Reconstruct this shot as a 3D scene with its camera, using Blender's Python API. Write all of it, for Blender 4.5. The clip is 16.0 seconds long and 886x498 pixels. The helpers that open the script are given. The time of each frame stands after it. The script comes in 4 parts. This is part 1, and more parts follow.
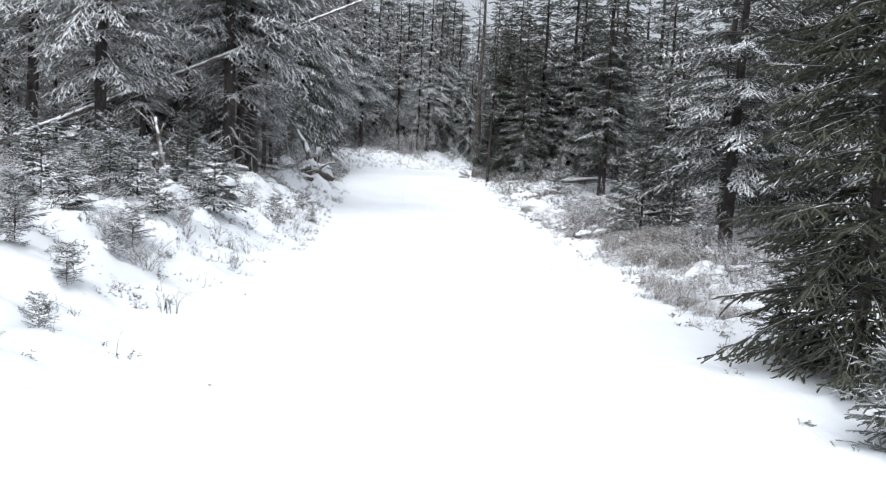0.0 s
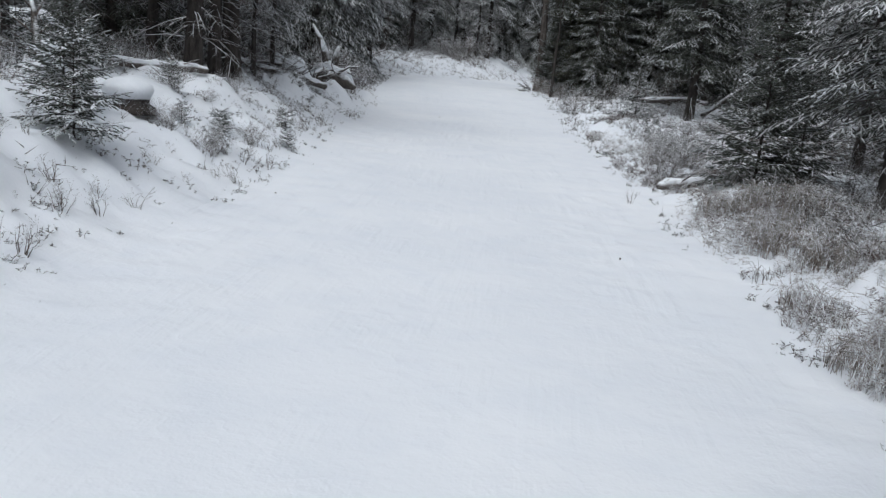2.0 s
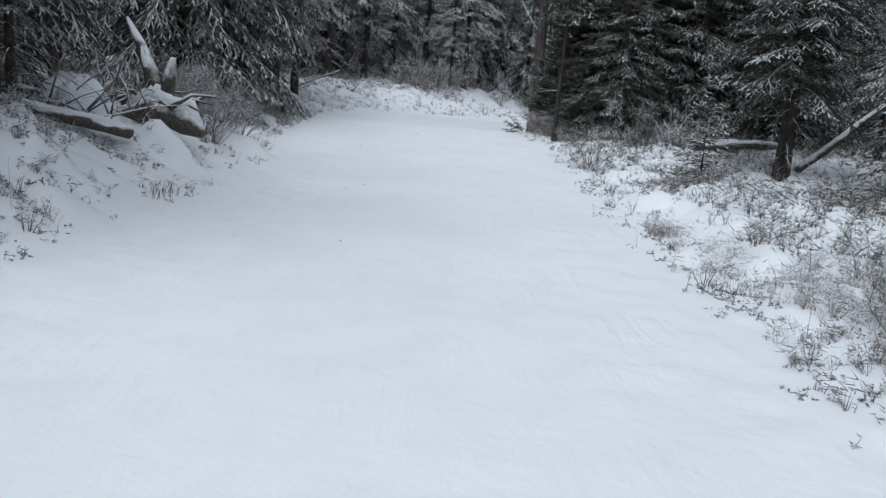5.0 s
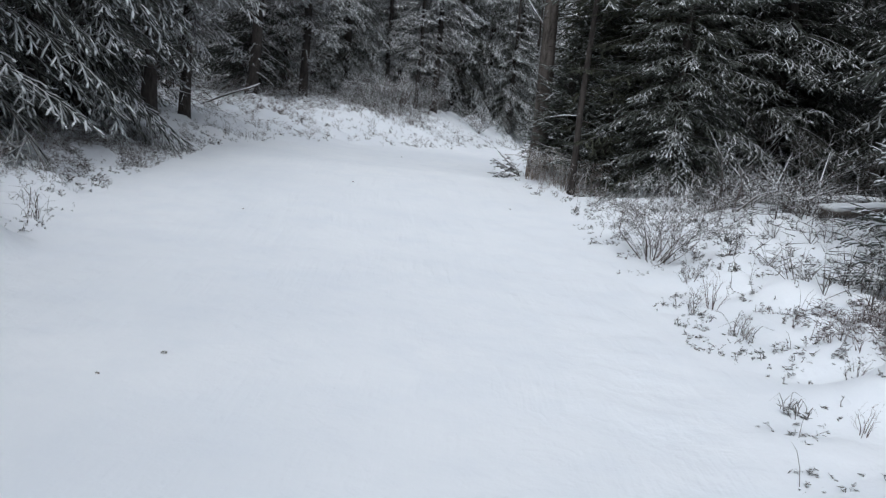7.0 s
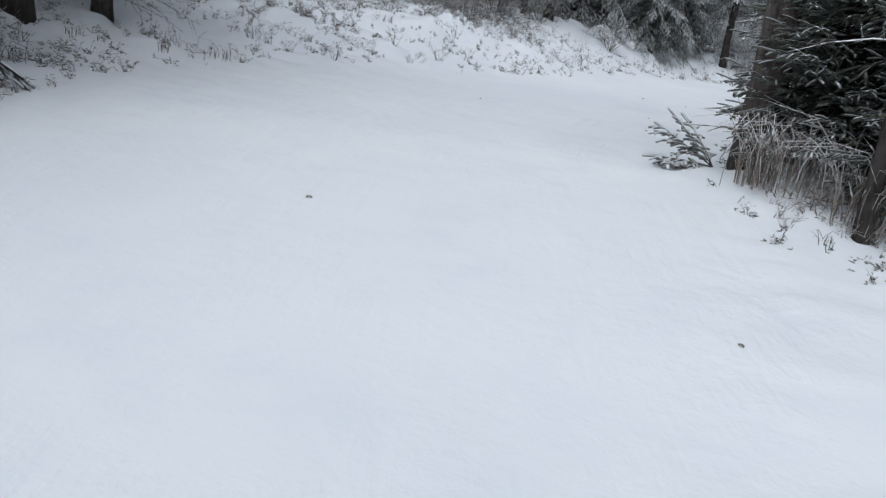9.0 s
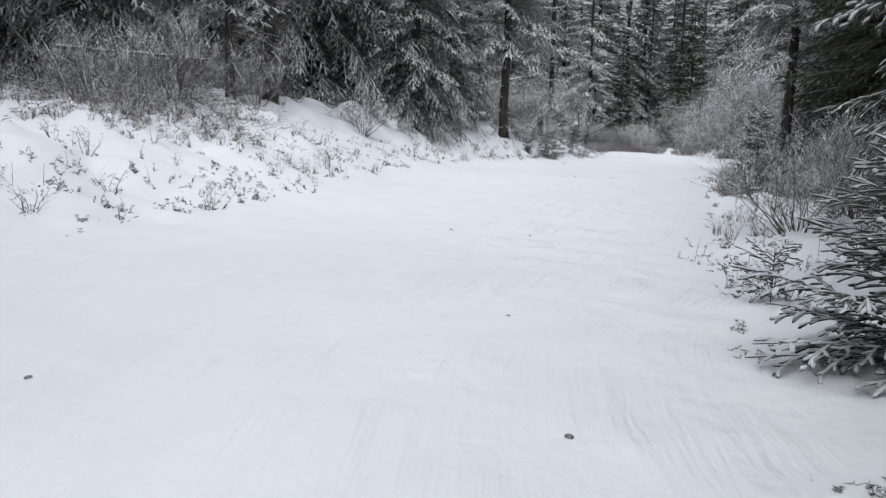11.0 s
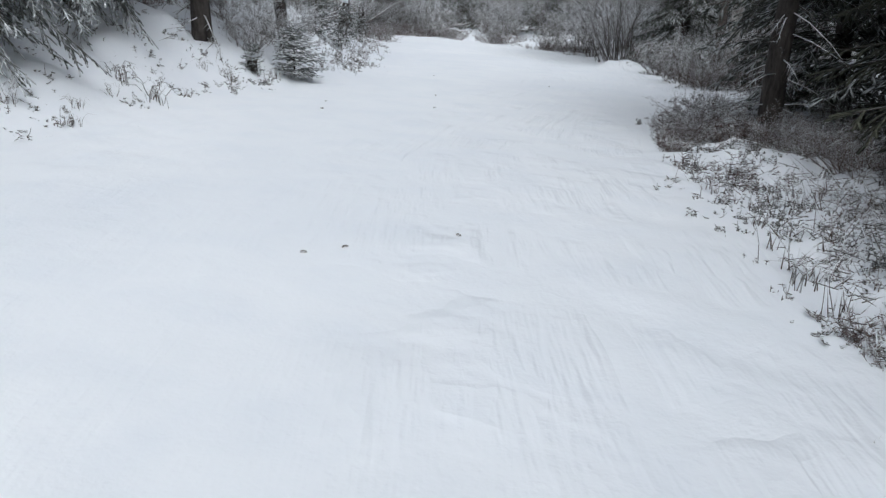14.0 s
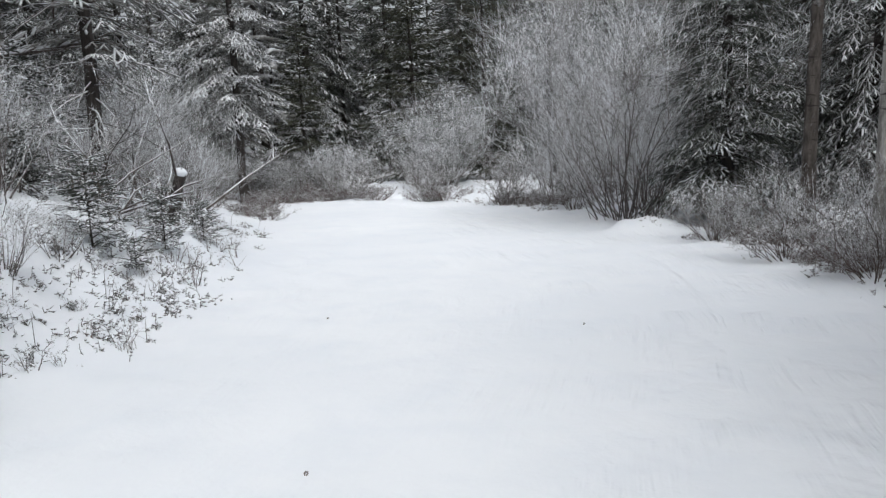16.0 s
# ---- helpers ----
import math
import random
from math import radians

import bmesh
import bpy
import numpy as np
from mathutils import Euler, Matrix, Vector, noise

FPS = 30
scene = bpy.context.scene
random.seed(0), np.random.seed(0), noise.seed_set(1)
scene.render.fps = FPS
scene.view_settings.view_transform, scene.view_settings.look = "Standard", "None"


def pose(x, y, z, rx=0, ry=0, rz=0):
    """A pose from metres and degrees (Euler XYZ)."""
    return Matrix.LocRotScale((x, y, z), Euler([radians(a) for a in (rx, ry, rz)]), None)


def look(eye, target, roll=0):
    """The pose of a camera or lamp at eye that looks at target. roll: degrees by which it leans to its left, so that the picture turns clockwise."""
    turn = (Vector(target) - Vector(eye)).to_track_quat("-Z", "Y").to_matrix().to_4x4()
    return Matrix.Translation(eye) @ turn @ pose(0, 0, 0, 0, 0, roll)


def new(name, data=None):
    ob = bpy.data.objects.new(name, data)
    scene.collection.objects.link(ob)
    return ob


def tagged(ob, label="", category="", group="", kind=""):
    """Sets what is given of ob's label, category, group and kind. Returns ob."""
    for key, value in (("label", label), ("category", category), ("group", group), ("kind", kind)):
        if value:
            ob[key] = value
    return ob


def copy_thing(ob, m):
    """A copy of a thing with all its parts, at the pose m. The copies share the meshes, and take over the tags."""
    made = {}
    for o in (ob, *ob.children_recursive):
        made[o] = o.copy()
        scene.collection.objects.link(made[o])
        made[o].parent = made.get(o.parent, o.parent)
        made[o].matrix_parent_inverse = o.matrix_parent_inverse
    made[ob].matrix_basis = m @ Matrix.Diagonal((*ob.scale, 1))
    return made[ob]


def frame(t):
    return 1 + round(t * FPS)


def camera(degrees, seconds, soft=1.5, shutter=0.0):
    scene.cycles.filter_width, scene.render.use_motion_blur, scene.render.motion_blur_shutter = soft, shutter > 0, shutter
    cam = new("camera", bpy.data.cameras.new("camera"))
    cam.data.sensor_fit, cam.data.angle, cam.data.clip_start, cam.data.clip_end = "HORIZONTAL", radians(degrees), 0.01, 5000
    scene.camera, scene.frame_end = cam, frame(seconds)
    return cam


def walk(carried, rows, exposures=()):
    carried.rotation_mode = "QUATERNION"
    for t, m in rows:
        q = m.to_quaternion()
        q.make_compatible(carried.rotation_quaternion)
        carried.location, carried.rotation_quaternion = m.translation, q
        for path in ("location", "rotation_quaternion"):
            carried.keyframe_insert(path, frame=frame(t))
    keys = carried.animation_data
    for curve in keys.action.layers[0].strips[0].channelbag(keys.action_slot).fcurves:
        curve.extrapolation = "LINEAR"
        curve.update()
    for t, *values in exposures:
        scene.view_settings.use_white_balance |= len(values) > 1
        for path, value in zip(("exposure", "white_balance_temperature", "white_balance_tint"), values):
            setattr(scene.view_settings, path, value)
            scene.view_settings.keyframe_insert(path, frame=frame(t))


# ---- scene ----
cam = camera(56.5, 16.0, soft=1.35)
PATH = [
    (0, (0.028, -0.035, 1.541), (0.042, 1.954, 1.326), 3.1),
    (0.5, (0.172, 1.195, 1.552), (0.17, 3.166, 1.209), 2.9),
    (1, (0.352, 2.431, 1.589), (0.349, 4.403, 1.254), 3.4),
    (1.5, (0.522, 3.677, 1.591), (0.527, 5.643, 1.227), 4.6),
    (2, (0.662, 5.004, 1.573), (0.533, 6.951, 1.133), 5.3),
    (2.5, (0.682, 6.376, 1.524), (0.478, 8.303, 1.027), 5.8),
    (3, (0.686, 7.939, 1.499), (0.435, 9.863, 1.012), 4.7),
    (3.5, (0.674, 9.629, 1.47), (0.416, 11.544, 0.951), 3.5),
    (4, (0.68, 11.41, 1.454), (0.51, 13.341, 0.961), 3.5),
    (4.2, (0.684, 12.118, 1.49), (0.545, 14.064, 1.049), 3.4),
    (6.3, (0.487, 19.753, 1.446), (0.406, 21.724, 1.117), 6.1),
    (6.5, (0.463, 20.512, 1.474), (0.384, 22.478, 1.116), 6.1),
    (7, (0.391, 22.329, 1.567), (0.351, 24.307, 1.272), 5.5),
    (7.5, (0.363, 24.232, 1.65), (0.391, 26.213, 1.378), 5.3),
    (8, (0.274, 26.139, 1.676), (0.288, 28.101, 1.29), 6.1),
    (8.5, (0.2, 27.96, 1.677), (0.021, 29.895, 1.202), 7.1),
    (8.7, (0.204, 28.643, 1.689), (-0.08, 30.548, 1.151), 7.6),
    (10.8, (0.125, 35.714, 1.814), (0.296, 37.673, 1.448), 1.6),
    (11, (0.159, 36.369, 1.854), (0.41, 38.327, 1.529), 1.3),
    (11.5, (0.28, 37.973, 1.972), (0.718, 39.894, 1.629), 1.4),
    (11.7, (0.306, 38.594, 1.989), (0.813, 40.49, 1.606), 2.0),
    (12, (0.426, 39.574, 2.027), (1.02, 41.432, 1.586), 2.8),
    (12.3, (0.677, 40.504, 2.08), (1.313, 42.34, 1.607), 3.2),
    (12.5, (0.906, 41.11, 2.103), (1.532, 42.946, 1.614), 3.3),
    (13, (1.384, 42.626, 2.12), (2.18, 44.396, 1.639), 2.7),
    (13.5, (2.123, 44.235, 2.135), (2.928, 45.983, 1.587), 3.4),
    (14, (2.878, 45.687, 2.166), (3.632, 47.431, 1.541), 2.7),
    (14.5, (3.698, 47.202, 2.152), (4.394, 48.975, 1.543), 2.2),
    (15, (4.522, 48.883, 2.145), (5.254, 50.671, 1.627), 0.1),
    (15.5, (5.241, 50.687, 2.112), (6.028, 52.485, 1.727), -2.3),
    (16, (5.992, 52.443, 2.083), (6.905, 54.196, 1.774), -3.1),
]
walk(cam, [(t, look(eye, target, roll)) for t, eye, target, roll in PATH],
     [(0, 0.33, 6150, 8), (0.3, 0.0, 6150, 8), (0.6, -0.38, 6200, 9), (1, -0.42, 6200, 9), (1.5, -0.3, 6150, 8.5), (2.5, -0.63, 6000, 7), (3.5, -0.42, 5900, 6.5),
      (4, -0.5, 5900, 6.5), (4.2, -0.5, 5900, 6.5), (6.3, -0.3, 5950, 7.5), (7, -0.35, 5950, 7.5), (7.5, -0.17, 5980, 7.5), (8, -0.27, 6000, 7.5), (8.5, -0.39, 5950, 7),
      (10.8, -0.15, 6150, 8), (11, -0.1, 6200, 8.5), (11.5, 0.08, 6200, 8.5), (12, -0.06, 6150, 8.5), (12.5, -0.2, 6080, 8.3), (13, -0.27, 6080, 8.3), (13.5, -0.13, 6100, 8),
      (14, -0.2, 6050, 7), (14.5, -0.25, 6050, 7), (15, -0.27, 6100, 7.5), (15.5, 0.04, 6250, 8), (16, 0.02, 6300, 8)])

# ---- world and light: overcast winter day ----
world = bpy.data.worlds.new("overcast")
scene.world = world
world.use_nodes = True
wn, wl = world.node_tree.nodes, world.node_tree.links
wn.clear()
sky = wn.new("ShaderNodeTexSky")
sky.sky_type, sky.sun_disc = "NISHITA", False
sky.sun_elevation, sky.sun_rotation = radians(60), radians(194)
sky.air_density, sky.dust_density = 1.0, 5.0
soften = wn.new("ShaderNodeHueSaturation")
soften.inputs["Saturation"].default_value = 0.22
back = wn.new("ShaderNodeBackground")
back.inputs["Strength"].default_value = 0.15
wout = wn.new("ShaderNodeOutputWorld")
wl.new(sky.outputs[0], soften.inputs["Color"])
wl.new(soften.outputs[0], back.inputs["Color"])
wl.new(back.outputs[0], wout.inputs["Surface"])

sun_data = bpy.data.lights.new("sun", "SUN")
sun_data.energy, sun_data.angle, sun_data.color = 1.0, radians(60), (1.0, 0.985, 0.96)
sun = new("sun", sun_data)
sun.matrix_world = look((0, 0, 30), (2, 8, 15))


# ---- materials ----
def material(name):
    m = bpy.data.materials.new(name)
    m.use_nodes = True
    n, l = m.node_tree.nodes, m.node_tree.links
    return m, n, l, n["Principled BSDF"]


def noise_node(n, l, scale, detail=3.0, stretch=None, rough=0.55):
    tex = n.new("ShaderNodeTexNoise")
    tex.inputs["Scale"].default_value, tex.inputs["Detail"].default_value = scale, detail
    tex.inputs["Roughness"].default_value = rough
    co = n.new("ShaderNodeTexCoord")
    if stretch:
        mp = n.new("ShaderNodeMapping")
        mp.inputs["Scale"].default_value = stretch
        l.new(co.outputs["Object"], mp.inputs["Vector"])
        l.new(mp.outputs[0], tex.inputs["Vector"])
    else:
        l.new(co.outputs["Object"], tex.inputs["Vector"])
    return tex.outputs["Fac"]


def ramp_node(n, l, fac, stops):
    r = n.new("ShaderNodeValToRGB")
    e = r.color_ramp.elements
    while len(e) < len(stops):
        e.new(0.5)
    for el, (p, c) in zip(e, stops):
        el.position, el.color = p, (*c, 1)
    l.new(fac, r.inputs["Fac"])
    return r.outputs["Color"]


def map_range(n, l, v, a, b, lo=0.0, hi=1.0):
    r = n.new("ShaderNodeMapRange")
    for i, val in ((1, a), (2, b), (3, lo), (4, hi)):
        r.inputs[i].default_value = val
    l.new(v, r.inputs[0])
    return r.outputs[0]


def math_node(n, l, op, a, b):
    r = n.new("ShaderNodeMath")
    r.operation = op
    for i, v in ((0, a), (1, b)):
        if isinstance(v, (int, float)):
            r.inputs[i].default_value = v
        else:
            l.new(v, r.inputs[i])
    return r.outputs[0]


def mix_node(n, l, fac, a, b):
    r = n.new("ShaderNodeMix")
    r.data_type = "RGBA"
    for i, v in ((0, fac), (6, a), (7, b)):
        if isinstance(v, (int, float)):
            r.inputs[i].default_value = v
        elif isinstance(v, tuple):
            r.inputs[i].default_value = (*v, 1)
        else:
            l.new(v, r.inputs[i])
    return r.outputs[2]


def bump_node(n, l, bsdf, height, strength, distance):
    b = n.new("ShaderNodeBump")
    b.inputs["Strength"].default_value, b.inputs["Distance"].default_value = strength, distance
    l.new(height, b.inputs["Height"])
    l.new(b.outputs[0], bsdf.inputs["Normal"])


SNOW = (0.86, 0.885, 0.92)


def snowed(name, dark, light, start, full, scale=5.0, rough=0.85, grain=40.0, island=True, amount=1.0, tips=0.0):
    """A surface of its own colour, dusted with snow where it faces up: start and full are the slopes at which the dusting sets in and closes."""
    m, n, l, bsdf = material(name)
    base = ramp_node(n, l, noise_node(n, l, grain, 2.0), [(0.3, dark), (0.7, light)])
    if island:
        geo0 = n.new("ShaderNodeNewGeometry")
        tone = map_range(n, l, geo0.outputs["Random Per Island"], 0, 1, 0.6, 1.35)
        hsv = n.new("ShaderNodeHueSaturation")
        l.new(base, hsv.inputs["Color"])
        l.new(tone, hsv.inputs["Value"])
        base = hsv.outputs[0]
    geo = n.new("ShaderNodeNewGeometry")
    sep = n.new("ShaderNodeSeparateXYZ")
    l.new(geo.outputs["Normal"], sep.inputs[0])
    patch = map_range(n, l, noise_node(n, l, scale, 3.0), 0.3, 0.7, -0.4, 0.4)
    slope = math_node(n, l, "ADD", sep.outputs["Z"], patch)
    if tips:
        # the outer shoots of a bough catch the snow, the inner ones stay bare
        outer = n.new("ShaderNodeAttribute")
        outer.attribute_name = "outer"
        slope = math_node(n, l, "ADD", slope, map_range(n, l, outer.outputs["Fac"], 0, 1, -tips, tips * 0.6))
    fac = map_range(n, l, slope, start, full, 0.0, amount)
    l.new(mix_node(n, l, fac, base, SNOW), bsdf.inputs["Base Color"])
    bsdf.inputs["Roughness"].default_value = rough
    bsdf.inputs["Specular IOR Level"].default_value = 0.25
    return m


def snow_ground():
    m, n, l, bsdf = material("snow")
    big = noise_node(n, l, 0.35, 3.0)
    base = ramp_node(n, l, big, [(0.3, (0.80, 0.83, 0.875)), (0.7, (0.88, 0.90, 0.93))])
    base = mix_node(n, l, map_range(n, l, noise_node(n, l, 2.2, 4.0), 0.45, 0.75, 0.0, 0.45), base, (0.76, 0.80, 0.86))
    # litter and stalks showing through the thin snow between the trees, plus shade painted into the creases
    att = n.new("ShaderNodeAttribute")
    att.attribute_name = "litter"
    spots = noise_node(n, l, 7.0, 6.0, rough=0.7)
    lim = map_range(n, l, att.outputs["Fac"], 0, 1, 0.80, 0.47)
    over = math_node(n, l, "SUBTRACT", spots, lim)
    fac = map_range(n, l, over, 0.0, 0.06)
    brown = ramp_node(n, l, noise_node(n, l, 30, 3.0), [(0.3, (0.05, 0.042, 0.035)), (0.7, (0.17, 0.14, 0.11))])
    l.new(mix_node(n, l, fac, base, brown), bsdf.inputs["Base Color"])
    bsdf.inputs["Roughness"].default_value = 0.75
    bsdf.inputs["Specular IOR Level"].default_value = 0.2
    fine = noise_node(n, l, 55.0, 3.0)
    lumps = noise_node(n, l, 5.0, 4.0)
    lane = n.new("ShaderNodeAttribute")
    lane.attribute_name = "lanes"
    pull = n.new("ShaderNodeMapping")
    pull.inputs["Scale"].default_value = (4.2, 0.4, 0.0)
    l.new(lane.outputs["Vector"], pull.inputs["Vector"])
    tex = n.new("ShaderNodeTexNoise")
    tex.inputs["Scale"].default_value, tex.inputs["Detail"].default_value = 1.0, 4.0
    l.new(pull.outputs[0], tex.inputs["Vector"])
    streak = math_node(n, l, "MULTIPLY", map_range(n, l, tex.outputs["Fac"], 0.4, 0.6), map_range(n, l, noise_node(n, l, 1.3, 3.0), 0.44, 0.6))
    worn = n.new("ShaderNodeSeparateXYZ")
    l.new(lane.outputs["Vector"], worn.inputs[0])
    streak = math_node(n, l, "MULTIPLY", streak, worn.outputs["Z"])
    h = math_node(n, l, "ADD", math_node(n, l, "MULTIPLY", fine, 0.05), math_node(n, l, "MULTIPLY", lumps, 0.33))
    h = math_node(n, l, "ADD", h, math_node(n, l, "MULTIPLY", streak, 0.75))
    # faint pits and scuffs pressed into the surface
    pits = map_range(n, l, noise_node(n, l, 5.0, 2.0), 0.55, 0.8, 0.0, -0.16)
    h = math_node(n, l, "ADD", h, pits)
    bump_node(n, l, bsdf, h, 0.75, 0.055)
    return m


def bark(name, dark, light, band=False):
    m, n, l, bsdf = material(name)
    plates = noise_node(n, l, 14.0, 5.0, (1.0, 1.0, 0.25), 0.7)
    col = ramp_node(n, l, plates, [(0.35, dark), (0.65, light)])
    if band:
        marks = noise_node(n, l, 5.0, 3.0, (0.6, 0.6, 5.0))
        col = mix_node(n, l, map_range(n, l, marks, 0.62, 0.70), col, (0.035, 0.03, 0.028))
    rime = noise_node(n, l, 3.0, 5.0, rough=0.75)
    col = mix_node(n, l, map_range(n, l, rime, 0.60, 0.72, 0, 0.4), col, SNOW)
    l.new(col, bsdf.inputs["Base Color"])
    bsdf.inputs["Roughness"].default_value = 0.9
    bsdf.inputs["Specular IOR Level"].default_value = 0.15
    bump_node(n, l, bsdf, plates, 0.8, 0.02)
    return m


def plain_snow():
    m, n, l, bsdf = material("snow_cap")
    l.new(ramp_node(n, l, noise_node(n, l, 9, 3), [(0.3, (0.8, 0.83, 0.87)), (0.7, SNOW)]), bsdf.inputs["Base Color"])
    bsdf.inputs["Roughness"].default_value = 0.8
    bump_node(n, l, bsdf, noise_node(n, l, 30, 3), 0.4, 0.02)
    return m


M_SNOW = snow_ground()
M_CAP = plain_snow()
M_BARK = bark("spruce_bark", (0.026, 0.023, 0.022), (0.08, 0.07, 0.064))
M_BIRCH = bark("birch_bark", (0.17, 0.16, 0.15), (0.48, 0.46, 0.44), True)
M_OLD_BIRCH = bark("old_birch_bark", (0.03, 0.026, 0.024), (0.14, 0.122, 0.11), True)
M_NEEDLE = snowed("needles", (0.06, 0.068, 0.06), (0.13, 0.138, 0.118), 0.35, 1.15, 1.7, tips=0.8, amount=0.8)
M_NEEDLE_DARK = snowed("dark_needles", (0.042, 0.047, 0.036), (0.095, 0.096, 0.07), 1.0, 1.8, 2.0, tips=0.4, amount=0.5)
M_FROST = snowed("frosted_needles", (0.15, 0.147, 0.14), (0.3, 0.292, 0.275), -0.45, 0.65, 1.7, tips=0.8, amount=0.85)
M_HANG = snowed("hanging_needles", (0.075, 0.08, 0.073), (0.16, 0.165, 0.147), -0.05, 0.85, 1.7, tips=0.8, amount=0.8)
M_HEAVY = snowed("snow_laden_needles", (0.05, 0.057, 0.05), (0.1, 0.11, 0.09), 0.0, 0.65, 2.5, tips=0.6, amount=0.9)
M_LIMB = snowed("limbs", (0.05, 0.044, 0.04), (0.11, 0.095, 0.085), 0.45, 1.3, 3.0)
M_TWIG = snowed("frosted_twigs", (0.065, 0.052, 0.046), (0.16, 0.13, 0.115), 0.28, 0.75, 6.0)
M_WILLOW = snowed("rimed_twigs", (0.075, 0.065, 0.06), (0.2, 0.175, 0.165), -0.05, 0.6, 3.0)
M_RIME = snowed("white_rimed_twigs", (0.075, 0.062, 0.056), (0.19, 0.16, 0.145), -0.12, 0.45, 4.0)
M_STRAW = snowed("dry_grass", (0.15, 0.122, 0.105), (0.33, 0.275, 0.232), 0.0, 0.9, 4.0)
M_WEED = snowed("dry_weeds", (0.06, 0.052, 0.046), (0.16, 0.135, 0.115), 0.0, 0.7, 8.0)
M_LEAF = snowed("low_leaves", (0.045, 0.044, 0.038), (0.11, 0.1, 0.085), 0.05, 0.8, 8.0)
M_HEATH = snowed("heath", (0.06, 0.039, 0.035), (0.165, 0.112, 0.099), 0.35, 1.2, 8.0)
M_LOG = snowed("dead_wood", (0.05, 0.043, 0.038), (0.14, 0.122, 0.11), 0.15, 0.6, 4.0, island=False)
M_CONE = snowed("cone", (0.05, 0.032, 0.02), (0.12, 0.08, 0.05), 0.9, 1.6, 30.0)


# ---- the lie of the land ----
PROFILE_Y = [-400, -20, 5, 15, 20, 26, 30, 33, 36, 40, 46, 50, 54, 60, 67, 80, 500]
PROFILE_Z = [-0.1, -0.1, 0, -0.05, 0.05, 0.13, 0.32, 0.58, 0.78, 0.8, 0.9, 0.98, 0.94, 0.85, 0.78, 0.6, 0.6]
LEFT_Y = [-400, -10, 4, 8, 12, 15, 18, 22, 27, 33, 37, 40, 42, 43.5, 46.3, 51.7, 55.4, 58, 61.5, 64, 70, 72, 500]
LEFT_X = [-1.9, -1.9, -2, -2.2, -2.1, -2.15, -2.3, -2.7, -2.75, -3.8, -3.9, -3.4, -2.2, -1, 0.2, 2.1, 4.6, 6.8, 8.5, 9.3, 10.6, 11.6, 12]
# how high the bank beside the trail stands along the way
BANK_Y = [-400, 2, 8, 12, 20, 27, 31, 36, 40, 42.5, 44, 49, 54, 60, 70, 500]
BANK_Z = [0.5, 0.5, 0.6, 0.85, 0.85, 0.75, 0.42, 0.38, 0.33, 0.4, 0.62, 0.92, 0.95, 0.95, 0.6, 0.5]
RIGHT_Y = [-400, -10, 5.5, 11, 17, 25, 31, 36, 39, 43, 46.3, 48.2, 51.5, 53.1, 56.5, 59.3, 62, 65.5, 69, 72, 500]
RIGHT_X = [2.4, 2.4, 2.5, 2.65, 2.6, 2.1, 2, 1.3, 1.9, 3, 4.9, 5.7, 7.3, 8.4, 11.7, 13.2, 13.6, 14.1, 13.5, 11.7, 12]


def ease(a, b, x):
    t = min(1.0, max(0.0, (x - a) / (b - a)))
    return t * t * (3 - 2 * t)


def left_of(x, y):
    return (float(np.interp(y, LEFT_Y, LEFT_X)) - x) * (1 - 0.25 * ease(39, 43, y))


def right_of(x, y):
    return (x - float(np.interp(y, RIGHT_Y, RIGHT_X))) * (1 - 0.25 * ease(39, 43, y))


def off_trail(x, y):
    """How far a spot lies outside the trail; the wood closes round its far end."""
    return max(left_of(x, y), right_of(x, y), y - 70.0)


# hummocks of snow over roots and moss: x, y, width, length, height
HUMMOCKS = ((-5.35, 26.1, 0.36, 0.34, 0.5), (-4.8, 25.6, 0.36, 0.34, 0.5), (-5.7, 26.8, 0.35, 0.4, 0.4), (-4.35, 26.9, 0.25, 0.25, 0.3), (-5.1, 15.6, 0.8, 0.7, 0.22), (-5.6, 17.6, 0.9, 0.6, 0.2), (5.5, 46.6, 0.3, 0.4, 0.08),
            (13.5, 60.9, 0.5, 0.35, 0.2), (-0.75, 46.2, 0.6, 0.45, 0.18), (4.6, 33.0, 0.9, 0.6, 0.25), (4.1, 56.3, 0.6, 0.4, 0.15), (1.9, 36.0, 0.6, 1.0, 0.14),
            (-3.6, 28.6, 0.4, 0.4, 0.25), (-4.0, 22.75, 0.42, 0.4, 0.5), (-3.75, 25.7, 0.4, 0.3, 0.3), (-4.4, 18.0, 0.7, 0.5, 0.2), (-4.6, 12.6, 0.6, 0.7, 0.2), (-3.6, 10.6, 0.5, 0.6, 0.14), (-6.0, 12.0, 0.8, 0.7, 0.25), (3.9, 27.2, 0.8, 0.7, 0.15), (-4.4, 42.6, 1.2, 1.0, 0.1))


def pillow(x, y):
    """Rounded cushions of snow with narrow creases between them."""
    return abs(noise.noise((x * 1.35, y * 1.35, 8.1))) ** 0.7


